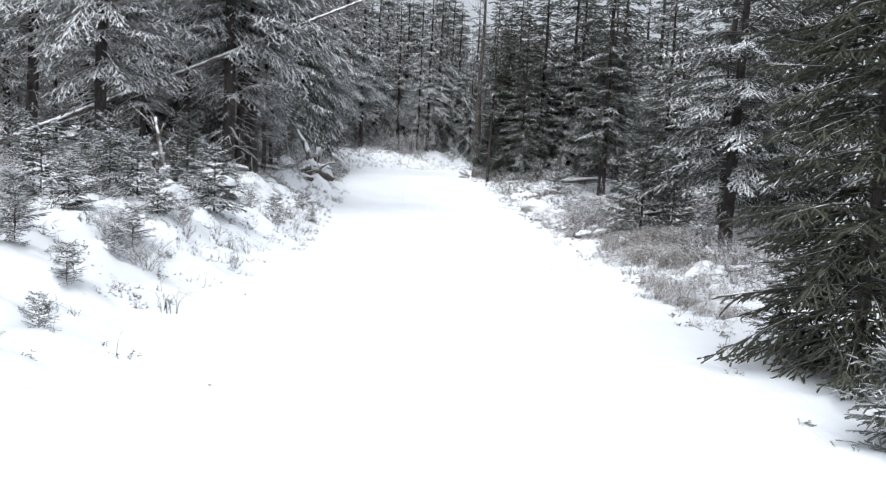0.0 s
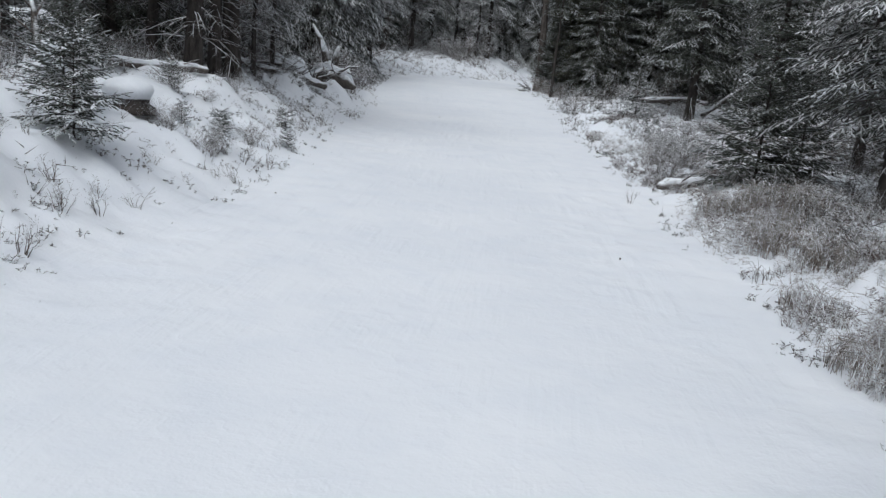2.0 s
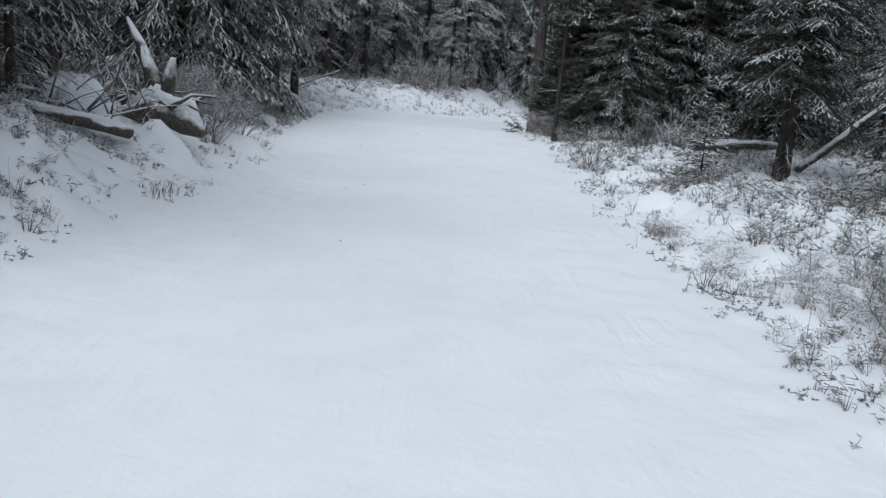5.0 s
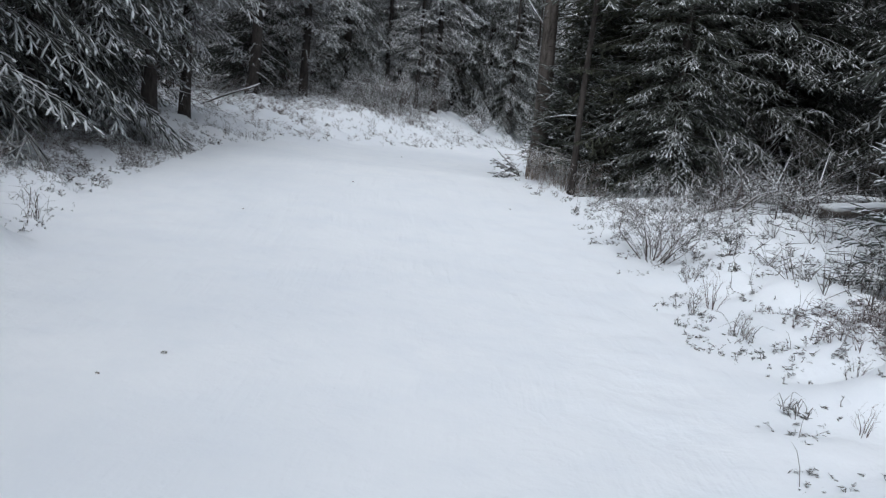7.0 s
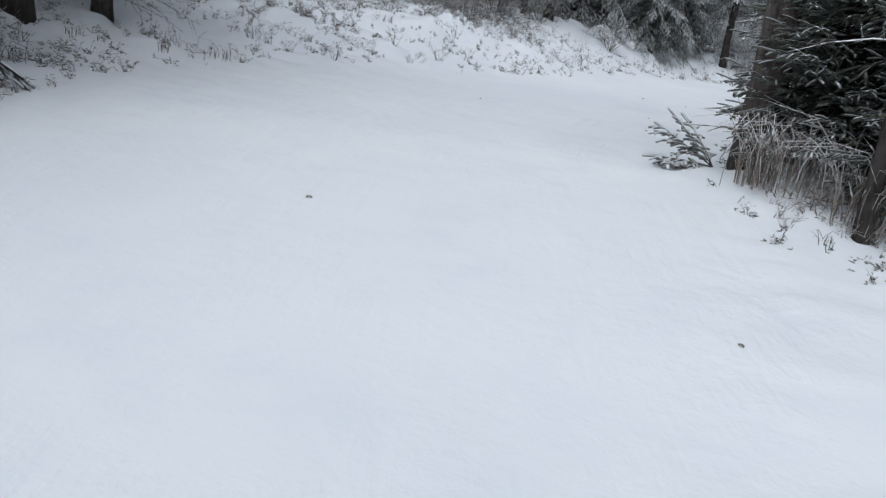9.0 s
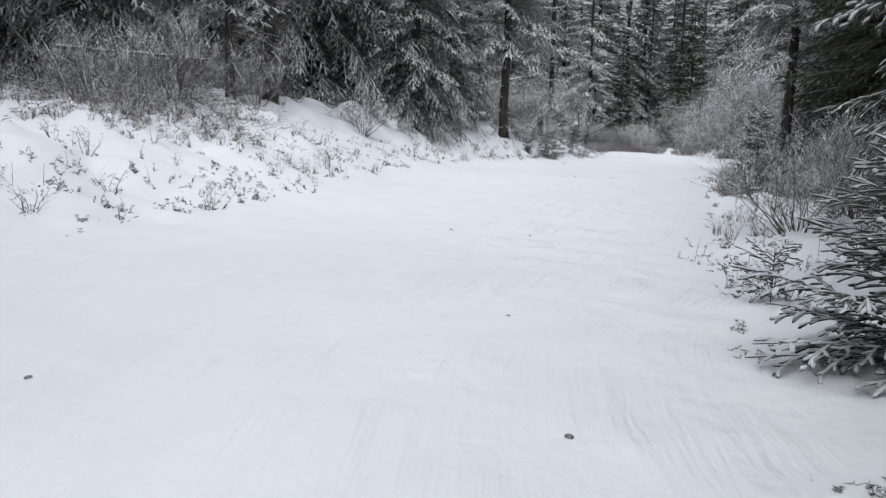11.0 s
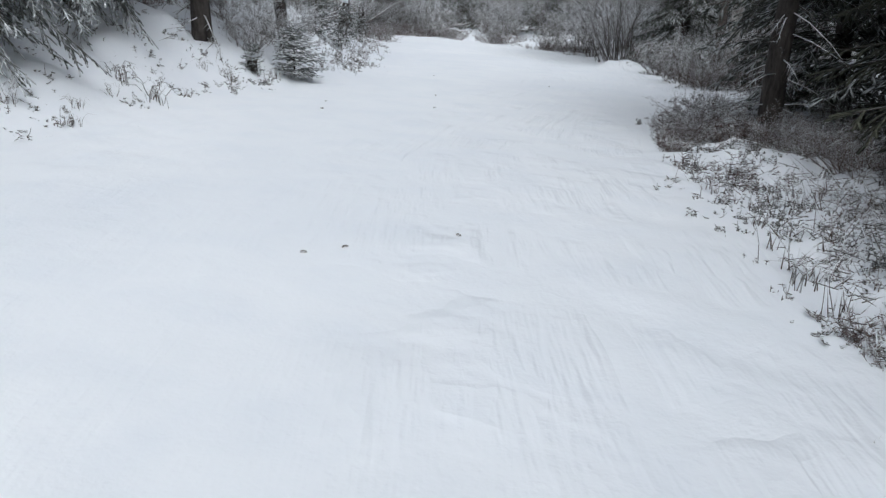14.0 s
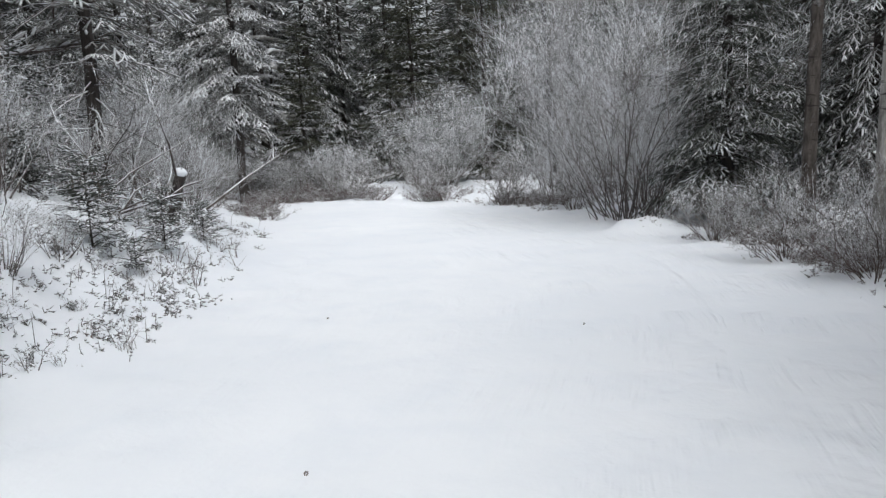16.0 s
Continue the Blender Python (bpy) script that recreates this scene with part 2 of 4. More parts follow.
def ground_z(x, y):
    z = float(np.interp(y, PROFILE_Y, PROFILE_Z))
    z -= 0.03 * ease(33, 42, y) * (max(-6.0, min(x, 16.0)) - 1)
    dl, dr = left_of(x, y), right_of(x, y)
    if dl > 0:
        z += float(np.interp(y, BANK_Y, BANK_Z)) * ease(-0.1, 2.2, dl) + 0.012 * min(dl, 20)
    if dr > 0:
        z += 0.12 * ease(0, 2, dr) + 0.008 * min(dr, 20)
    for hx, hy, hw, hl, hh in HUMMOCKS:
        q = ((x - hx) / hw) ** 2 + ((y - hy) / hl) ** 2
        if q < 6:
            z += hh * math.exp(-0.8 * q * q) * (0.85 + 0.35 * noise.noise((x * 3.6, y * 3.6, 2.0)))
    side = ease(-0.3, 1.2, max(dl, dr))
    z += (0.015 + 0.10 * side) * noise.noise((x * 0.7, y * 0.7, 3.1))
    if side > 0.02:
        z += side * (0.26 * pillow(x, y) - 0.1) + side * 0.1 * abs(noise.noise((x * 4.1, y * 4.1, 1.7)))
    z += 0.03 * ease(-1.7, -0.3, max(dl, dr)) * (1 - side) * noise.noise((x * 4.5, y * 4.5, 6.6))
    return z


def spread(lo, hi, step, reach, grow=1.22):
    v = list(np.arange(lo, hi + 1e-6, step))
    s = step
    while v[-1] < hi + reach:
        s *= grow
        v.append(v[-1] + s)
    s = step
    while v[0] > lo - reach:
        s *= grow
        v.insert(0, v[0] - s)
    return v


def build_ground():
    xs, ys = spread(-7, 15, 0.1, 500, 1.25), spread(2, 70, 0.1, 500, 1.25)
    verts = [(x, y, ground_z(x, y)) for y in ys for x in xs]
    nx = len(xs)
    faces = [(j * nx + i, j * nx + i + 1, (j + 1) * nx + i + 1, (j + 1) * nx + i) for j in range(len(ys) - 1) for i in range(nx - 1)]
    me = bpy.data.meshes.new("ground")
    me.from_pydata(verts, [], faces)
    att = me.attributes.new("litter", "FLOAT", "POINT")
    vals = []
    for x, y, _ in verts:
        d = off_trail(x, y)
        patch = 0.5 + 0.9 * noise.noise((x * 0.25, y * 0.25, 5.5))
        # extra brown in the creases between cushions paints the shade of the lumps
        crease = (1 - ease(0.1, 0.3, pillow(x, y))) * ease(0.1, 0.9, d)
        crease += 0.7 * ease(0.2, 1.0, right_of(x, y)) * (1 - ease(36, 40, y))
        vals.append(max(0.0, min(1.0, (0.15 + 0.75 * ease(1.5, 5, d) + 0.35 * crease) * ease(-0.2, 1.0, d) * (0.5 + patch * 0.6))))
    att.data.foreach_set("value", vals)
    lanes = me.attributes.new("lanes", "FLOAT_VECTOR", "POINT")
    run = []
    for x, y, _ in verts:
        mid = 0.5 * (float(np.interp(y, LEFT_Y, LEFT_X)) + float(np.interp(y, RIGHT_Y, RIGHT_X)))
        off = (x - mid) * (1 - 0.25 * ease(39, 43, y))
        run += [off, y, 0.25 + 0.75 * ease(-0.6, 0.6, off) * ease(36, 42, y)]
    lanes.data.foreach_set("vector", run)
    me.shade_smooth()
    me.materials.append(M_SNOW)
    return tagged(new("ground", me), "snow-covered forest ground with a wide smooth trail", "ground", kind="structure")


build_ground()


# ---- mesh tools ----
class Geo:
    """Collects tapered sprays and tubes as closed little solids and turns them into one mesh."""

    def __init__(self):
        self.v, self.f, self.o, self.count = [], [], [], 0
        self.sp, self.fi = [], []

    def add(self, verts, faces, outer=None):
        verts = np.asarray(verts, float).reshape(-1, 3)
        faces = np.asarray(faces, int).reshape(-1, 3)
        self.v.append(verts)
        self.f.append(faces + self.count)
        self.o.append(np.full(len(verts), 0.5) if outer is None else outer)
        self.count += len(verts)

    def spray(self, p, d, length, r, outer=0.5):
        self.sp.append((*p, *d, length, r, outer))

    def finger(self, p, d, length, r, sag=0.2, outer=0.5):
        """A needled shoot: a round tapering finger that sags toward its blunt tip."""
        self.fi.append((*p, *d, length, r, sag, outer))

    def grow(self):
        if not self.fi:
            return
        a = np.array(self.fi)
        self.fi = []
        p, d, ln, r, sag = a[:, :3], a[:, 3:6], a[:, 6:7], a[:, 7:8], a[:, 8:9]
        d = d / np.maximum(np.linalg.norm(d, axis=1, keepdims=True), 1e-9)
        side = np.cross(d, (0.02, 0.01, 1.0))
        side /= np.maximum(np.linalg.norm(side, axis=1, keepdims=True), 1e-9)
        up = np.cross(side, d)
        down = np.array((0.0, 0.0, -1.0))
        rings = []
        for t, w in ((0.0, 0.75), (0.55, 1.0), (0.88, 0.8)):
            c = p + d * ln * t + down * sag * ln * t * t
            rings += [c + r * w * (side + 0.45 * up), c + r * w * (-side + 0.45 * up), c - r * w * 0.9 * up]
        vs = np.stack(rings + [p + d * ln + down * sag * ln], 1)
        fs = []
        for i in (0, 3):
            for j in range(3):
                k = (j + 1) % 3
                fs += [(i + j, i + j + 3, i + k + 3), (i + j, i + k + 3, i + k)]
        fs += [(6, 9, 7), (7, 9, 8), (8, 9, 6)]
        n = len(a)
        self.add(vs.reshape(-1, 3), (np.array(fs)[None] + (np.arange(n) * 10)[:, None, None]).reshape(-1, 3), np.repeat(a[:, 9], 10))

    def flush(self, fat=True):
        self.grow()
        if not self.sp:
            return self
        a = np.array([q if len(q) == 9 else (*q, 0.5) for q in self.sp])
        self.sp = []
        p, d, ln, r = a[:, :3], a[:, 3:6], a[:, 6:7], a[:, 7:8]
        d = d / np.maximum(np.linalg.norm(d, axis=1, keepdims=True), 1e-9)
        side = np.cross(d, (0.02, 0.01, 1.0))
        side /= np.maximum(np.linalg.norm(side, axis=1, keepdims=True), 1e-9)
        up = np.cross(side, d)
        n = len(a)
        if fat:
            mid = p + d * ln * 0.28
            vs = np.stack([p, mid + r * 0.85 * (side + 0.35 * up), mid + r * 0.85 * (-side + 0.35 * up), mid - r * 0.6 * up, p + d * ln], 1)
            fs = np.array([(0, 1, 2), (0, 2, 3), (0, 3, 1), (4, 2, 1), (4, 3, 2), (4, 1, 3)])
        else:
            vs = np.stack([p + r * (side + 0.4 * up), p + r * (-side + 0.4 * up), p - r * 0.8 * up, p + d * ln], 1)
            fs = np.array([(1, 0, 3), (2, 1, 3), (0, 2, 3)])
        k = vs.shape[1]
        self.add(vs.reshape(-1, 3), (fs[None] + (np.arange(n) * k)[:, None, None]).reshape(-1, 3), np.repeat(a[:, 8], k))
        return self

    def tube(self, pts, radii, sides=5, close=True):
        pts = [Vector(q) for q in pts]
        vs, fs = [], []
        m = len(pts)
        for i, q in enumerate(pts):
            t = (pts[min(i + 1, m - 1)] - pts[max(i - 1, 0)]).normalized()
            a = t.cross(Vector((0.13, 0.31, 0.94)) if abs(t.z) < 0.9 else Vector((1, 0.1, 0))).normalized()
            b = t.cross(a)
            for j in range(sides):
                w = 2 * math.pi * j / sides
                vs.append(q + radii[i] * (math.cos(w) * a + math.sin(w) * b))
        for i in range(m - 1):
            for j in range(sides):
                k, k2 = i * sides + j, i * sides + (j + 1) % sides
                fs += [(k, k2, k2 + sides), (k, k2 + sides, k + sides)]
        if close:
            e = (m - 1) * sides
            for j in range(1, sides - 1):
                fs += [(0, j + 1, j), (e, e + j, e + j + 1)]
        self.add([tuple(v) for v in vs], fs)

    def arrays(self):
        self.flush()
        return np.concatenate(self.v), np.concatenate(self.f), np.concatenate(self.o)

    def mesh(self, name, mat, smooth=False):
        self.flush()
        me = bpy.data.meshes.new(name)
        if self.v:
            mesh_fill(me, np.concatenate(self.v), np.concatenate(self.f), np.concatenate(self.o))
        me.materials.append(mat)
        if smooth:
            me.shade_smooth()
        return me


def mesh_fill(me, v, f, outer):
    me.vertices.add(len(v))
    me.vertices.foreach_set("co", v.astype(np.float32).ravel())
    me.loops.add(len(f) * 3)
    me.loops.foreach_set("vertex_index", f.astype(np.int32).ravel())
    me.polygons.add(len(f))
    me.polygons.foreach_set("loop_start", np.arange(0, len(f) * 3, 3, dtype=np.int32))
    me.update(calc_edges=True)
    me.attributes.new("outer", "FLOAT", "POINT").data.foreach_set("value", outer.astype(np.float32))


JOINED = {"limb_wood", "crown", "dead_wood", "brushwood", "leafage", "grass", "branch_wood", "stem_wood", "snow_load"}


def part(name, geo, mat, parent, label="", smooth=False):
    ob = new(name, geo.mesh(name, mat, smooth))
    ob.parent = parent
    if name in JOINED:
        tagged(ob, kind="stuff")
    return tagged(ob, label) if label else ob


def thing(name, label, category, group=""):
    return tagged(new(name), label, category, group)


def unit(az, tilt=0.0):
    return Vector((math.cos(az) * math.cos(tilt), math.sin(az) * math.cos(tilt), math.sin(tilt)))


# ---- conifers ----
def bough(rng, fol, wood, base, az, length, rise, droop, step, rad, fine, size=1.0, load=None, pads=0.0):
    """One spruce bough: a drooping limb with side shoots to both sides, each set with needle sprays."""
    n = max(4, int(length / 0.22))
    pts = []
    bend = rng.uniform(-0.25, 0.25)
    for i in range(n + 1):
        s = i / n
        pts.append(base + unit(az + bend * s) * (length * s) + Vector((0, 0, length * (rise * s - droop * s * s + 0.25 * droop * s ** 4))))
    wood.tube(pts, [max(0.0035, (0.005 + 0.007 * length) * (1 - 0.85 * i / n)) for i in range(n + 1)], 3)
    laden = rng.random() < pads
    s = 0.12 + rng.uniform(0, 0.08)
    flip = 1
    while s < 1.0:
        i = min(n - 1, int(s * n))
        q = pts[i].lerp(pts[i + 1], s * n - i)
        fwd = (pts[i + 1] - pts[i]).normalized()
        reach = (0.09 + 0.40 * length * (1 - s) ** 0.7 * min(1, s * 3.0)) * rng.uniform(0.45, 1.2)
        flip = -flip
        side = Vector((-fwd.y, fwd.x, 0)) * flip
        d = (fwd * rng.uniform(0.6, 1.0) + side * rng.uniform(0.55, 1.0) + Vector((0, 0, rng.uniform(-0.4, 0.12)))).normalized()
        sag = rng.uniform(0.05, 0.45) * (0.5 + droop)
        near = min(1.0, 0.7 * s + 0.1)
        fol.finger(q, d, reach, rad * rng.uniform(0.8, 1.1), sag, near)
        t = rng.uniform(0.02, 0.06) * fine
        flop = flip
        while t < reach:
            flop = -flop
            p = q + d * t + Vector((0, 0, -sag * t * t / reach))
            dd = (d * 0.9 + Vector((-d.y, d.x, 0)) * flop * rng.uniform(0.4, 0.95) + Vector((0, 0, rng.uniform(-0.5, 0.12)))).normalized()
            ln = min(0.24, 0.06 + 0.45 * (reach - t)) * rng.uniform(0.7, 1.25) * size * fine ** 0.5
            thick = rad * rng.uniform(0.75, 1.2)
            out = min(1.0, 0.7 * s + 0.45 * t / reach)
            fol.finger(p, dd, ln, thick, rng.uniform(0.0, 0.35), out)
            if load is not None and laden and rng.random() < out * 1.3:
                load.finger(p + Vector((0, 0, thick * 0.75)), dd + Vector((0, 0, 0.03)), ln * 0.95, thick * rng.uniform(0.85, 1.3), 0.15)
            t += step * 1.35 * fine * rng.uniform(0.8, 1.2)
        s += step * 1.5 * fine ** 0.5 * rng.uniform(0.75, 1.25) / max(length, 0.35)
    fol.finger(pts[-1], (pts[-1] - pts[-2]), 0.16 * size, rad, 0.1, 1.0)


def conifer(name, label, seed, height, crown_from, radius, trunk_r, mat, fine=1.0, droop=0.35, rise=0.1, per=6, gap=0.24,
            dead=0, rad=0.0135, step=0.05, size=0.9, bare=1.0, group="", lean=0.0, pads=0.0):
    rng = random.Random(seed)
    root = thing(name, label, "tree", group)
    trunk, limbs, fol, dry, load = Geo(), Geo(), Geo(), Geo(), Geo()
    n = 12
    wob = [(rng.uniform(-1, 1) * 0.02 * height / 9, rng.uniform(-1, 1) * 0.02 * height / 9) for _ in range(n + 1)]
    axis = [Vector((wob[i][0] * (i > 0) + lean * height * i / n, wob[i][1] * (i > 0), -0.15 + (height + 0.1) * i / n)) for i in range(n + 1)]
    rads = [trunk_r * (1 - 0.93 * i / n) * (1.0 if i else 1.35) for i in range(n + 1)]
    axis.insert(1, axis[0].lerp(axis[1], 0.35))
    rads.insert(1, trunk_r * 1.08)
    trunk.tube(axis, rads, 10)
    along = lambda z: Vector((lean * z, 0, z))
    z = crown_from
    while z < height - 0.15:
        u = (z - crown_from) / (height - crown_from)
        prof = (1 - u) ** 0.75 * (0.72 + 0.28 * min(1, u * 8))
        k = per if z < 5.5 else max(4, per - 2)
        for j in range(k):
            if rng.random() > bare:
                continue
            ln = radius * prof * rng.uniform(0.5, 1.2) + 0.08
            az = rng.uniform(0, 2 * math.pi) if per < 4 else 2 * math.pi * (j + rng.uniform(-0.6, 0.6)) / k + z * 2.1
            high = 1.0 if z < 5.5 else 2.4
            bough(rng, fol, limbs, along(z + rng.uniform(-0.5, 0.5) * gap), az, ln, rise + 0.35 * u + rng.uniform(-0.22, 0.2), droop * (1 - 0.6 * u) * rng.uniform(0.5, 1.5), step, rad * high ** 0.7, fine * high, size, load, pads if z < 5.5 else 0.0)
        z += gap * rng.uniform(0.8, 1.2) * (1 if z < 5.5 else 1.4)
    for _ in range(dead):
        z = rng.uniform(0.35, max(crown_from, 1.0) + 0.6)
        az, ln = rng.uniform(0, 6.28), rng.uniform(0.35, 1.0) * min(1.2, radius)
        q = along(z)
        d = unit(az, rng.uniform(-0.4, 0.15))
        pts = [q + d * ln * s + Vector((0, 0, -0.25 * ln * s * s)) for s in (0, 0.35, 0.7, 1)]
        dry.tube(pts, [0.011, 0.008, 0.005, 0.002], 3)
        for _ in range(9):
            s = rng.uniform(0.2, 1)
            dry.sp.append((*(q + d * ln * s + Vector((0, 0, -0.25 * ln * s * s))), *(d + unit(rng.uniform(0, 6.28), rng.uniform(-0.9, 0.2)) * 0.9),
                           rng.uniform(0.1, 0.35), 0.0045))
    part("trunk", trunk, M_BARK, root, "", True)
    limbs.flush(False)
    part("limb_wood", limbs, M_LIMB, root)
    part("crown", fol, mat, root, "", True)
    if load.fi:
        part("snow_load", load, M_CAP, root, "white snow lying on the boughs", True)
    if dry.v or dry.sp:
        dry.flush(False)
        part("dead_wood", dry, M_RIME, root, "rime-covered dead branches")
    return root


USED = set()


def plant(proto, x, y, turn=0.0, scale=1.0, lean=(0.0, 0.0), sink=0.03, label="", tall=1.0):
    m = pose(x, y, ground_z(x, y) - sink, lean[0], lean[1], turn) @ Matrix.Diagonal((scale, scale, scale * tall, 1))
    if proto.name in USED:
        ob = copy_thing(proto, m)
        ob.matrix_basis = m
    else:
        USED.add(proto.name)
        proto.matrix_basis = m
        ob = proto
    return tagged(ob, label)


DENSE = [conifer("spruce", "dense dark green spruce lightly dusted with snow", 11 + i, 10.5 + i, 0.4, 1.85, 0.13, M_NEEDLE, 1.4,
                 droop=0.5, per=8, gap=0.23, dead=8, pads=0.07, group="forest spruces") for i in range(3)]
SLIM = [conifer("spruce", "tall slim spruce with a bare lower trunk and frosted boughs", 21 + i, 13.0, 2.0 + 0.35 * i, 1.7, 0.13, M_FROST, 1.2,
                droop=0.55, per=6, gap=0.24, dead=46, pads=0.1, group="forest spruces") for i in range(3)]
WEEPING = [conifer("spruce", "spruce with long drooping snow-laden boughs", 31 + i, 10.5, 0.35, 2.0, 0.16, M_HANG, 1.2,
                   droop=0.9, rise=0.1, per=7, gap=0.26, dead=14, pads=0.1, group="forest spruces") for i in range(2)]
POOR = [conifer("spruce", "thin half-bare spruce with rime on its dead twigs", 41 + i, 9.5, 1.5, 1.15, 0.075, M_FROST, 1.2,
                droop=0.45, per=5, gap=0.27, dead=34, pads=0.06, group="forest spruces") for i in range(3)]
MID = [conifer("spruce", "tall snow-dusted spruce in the forest", 91 + i, 12.0 + i, (0.5, 1.6, 0.9, 2.2)[i], 1.75, 0.12, (M_NEEDLE, M_FROST)[i % 2], 1.5,
               droop=0.5, per=7, gap=0.26, dead=16, rad=0.02, step=0.075, size=1.15, pads=0.06, group="forest spruces") for i in range(4)]
YOUNG = [conifer("young_spruce", "young spruce with snow on its spreading branches", 51 + i, 2.6, 0.1, 0.85, 0.03, M_NEEDLE, 0.9,
                 droop=0.15, rise=0.25, per=6, gap=0.13, rad=0.012, step=0.05, size=1.0, group="young spruces") for i in range(2)]
SAPLING = [conifer("spruce_sapling", "small spruce sapling dusted with snow", 61 + i, 1.0, 0.06, 0.36, 0.013, M_HEAVY, 0.75,
                   droop=0.1, rise=0.35, per=5, gap=0.1, rad=0.008, step=0.045, size=0.7, pads=0.4, group="spruce saplings") for i in range(3)]

SNOWY = conifer("spruce", "spruce reaching snow-laden boughs toward the trail", 59, 8.0, 1.5, 2.1, 0.14, M_HANG, 0.95, droop=0.45, rise=0.15, per=7, gap=0.26,
                dead=10, rad=0.0125, step=0.055, size=0.85, pads=0.16, group="forest spruces")
LADEN = conifer("young_spruce", "small spruce with thick snow on its branches", 57, 1.4, 0.1, 0.62, 0.02, M_HEAVY, 0.8,
                droop=0.22, rise=0.25, per=6, gap=0.11, rad=0.0105, step=0.04, size=0.75, pads=0.25, group="young spruces")
POLE = conifer("spruce", "thin straight reddish spruce trunk, bare low down", 58, 9.0, 3.2, 1.1, 0.058, M_NEEDLE, 1.3, droop=0.45, per=5, gap=0.27, dead=3,
               group="forest spruces")
# the near dark spruce beside the trail
side_spruce = conifer("spruce", "dark green spruce standing close beside the trail", 71, 6.5, 0.1, 1.05, 0.05, M_NEEDLE_DARK, 0.85,
                      droop=0.5, rise=0.1, per=10, gap=0.14, rad=0.0085, step=0.042, size=0.75, bare=0.85)
plant(side_spruce, 3.3, 6.15)
plant(YOUNG[0], 3.15, 6.95, 70, 0.46, label="low dark spruce at the foot of a larger one")
plant(YOUNG[1], 2.88, 4.55, 20, 0.5, label="low dark spruce at the foot of a larger one")

# trees that line the first straight, trunk by trunk
plant(SLIM[0], -6.36, 15.5, 20, 0.95)
plant(POOR[0], -6.5, 18.1, 60)
plant(SLIM[1], -9.6, 19.5, 120, 1.1)
plant(SLIM[2], -5.05, 19.6, 10, 1.2)
plant(SLIM[0], -4.95, 20.4, 200, 0.95)
plant(SLIM[1], -4.78, 20.9, 40, 1.35)
plant(POOR[1], -4.66, 21.8, 90, 0.75)
plant(POOR[2], -5.0, 24.3, 140, 0.8)
plant(DENSE[0], -8.0, 22.5, 0, 1.0)
plant(WEEPING[1], -6.6, 26.0, 70, 1.0)
plant(DENSE[1], -9.5, 26.0, 30, 1.0)
plant(WEEPING[0], -6.1, 32.4, 250, 1.3)
plant(SLIM[1], -5.72, 33.9, 20, 1.1)
plant(WEEPING[1], -5.66, 34.8, 330, 1.05)
plant(SLIM[2], -5.5, 37.4, 200, 1.1)
plant(SLIM[0], -5.2, 38.4, 100, 0.85)
plant(DENSE[2], -8.6, 37.0, 60, 1.0)
# right of the first straight
plant(SNOWY, 5.82, 16.5, 250, 1.0, (0, 3.5))
plant(DENSE[0], 8.0, 19.0, 90, 0.9)
plant(YOUNG[0], 4.28, 17.3, 0, 0.95, label="young dark spruce standing in dry grass")
plant(YOUNG[1], 5.3, 18.6, 80, 0.7)
TALL = conifer("spruce", "tall dark spruce with its lowest boughs above head height", 97, 11.0, 1.75, 1.9, 0.15, M_NEEDLE, 1.4, droop=0.45, per=8, gap=0.24, dead=26, pads=0.08,
               group="forest spruces")
plant(TALL, 6.05, 31.0, 200, 1.0)
plant(DENSE[2], 7.7, 28.6, 10, 0.75, label="spruce with snow-tipped boughs down to the ground")
plant(SLIM[2], 9.5, 25.0, 60, 1.0)
ARMS = conifer("young_spruce", "slim young spruce holding snow on its short arms", 67, 1.65, 0.12, 0.5, 0.018, M_HEAVY, 0.9, droop=0.18, rise=0.22, per=5, gap=0.17,
               rad=0.0115, step=0.05, size=0.7, pads=0.6, group="young spruces")
plant(ARMS, 4.25, 29.7, 0, 1.0)
# the clump at the inside of the bend
plant(POLE, 1.98, 34.9, 10, 0.95, (0, 1.0))
DARK = "dark dense spruce close beside the trail"
plant(side_spruce, 2.6, 36.6, 40, 1.1, label=DARK)
plant(side_spruce, 3.1, 35.7, 90, 1.4, label=DARK)
plant(YOUNG[0], 1.95, 36.0, 90, 0.85, label="young dark spruce against the birch trunk")
plant(YOUNG[1], 2.5, 35.3, 30, 0.8)
plant(YOUNG[0], 2.0, 36.75, 200, 0.75, label="young dark spruce against the birch trunk")
plant(YOUNG[1], 2.3, 36.1, 140, 1.15)
fallen = thing("fallen_bough", "broken green spruce bough lying on the trail edge", "branch")
fb, fw, fr = Geo(), Geo(), random.Random(4)
for az, ln, up in ((2.6, 0.6, 0.55), (3.3, 0.55, 0.2), (2.0, 0.45, 0.9), (3.0, 0.4, 1.1)):
    bough(fr, fb, fw, Vector((0, 0, 0.04)), az, ln, up, 0.15, 0.034, 0.017, 0.8, 1.0)
fw.flush(False)
part("limb_wood", fw, M_LIMB, fallen)
part("crown", fb, M_FROST, fallen, "", True)
plant(fallen, 1.3, 36.5, 0, 0.85)
for x, y, k, s in ((4.6, 39.0, 2, 0.95), (6.2, 38.2, 1, 1.0), (7.6, 36.0, 0, 1.1), (3.3, 34.4, 1, 0.6)):
    plant(DENSE[k], x, y, 77 * x, s)
plant(DENSE[0], 4.3, 36.6, 60, 0.9)
plant(DENSE[1], 5.6, 36.9, 160, 0.95)
plant(SLIM[0], 6.4, 42.0, 20, 1.1)
plant(SLIM[1], 8.2, 41.0, 220, 1.0)
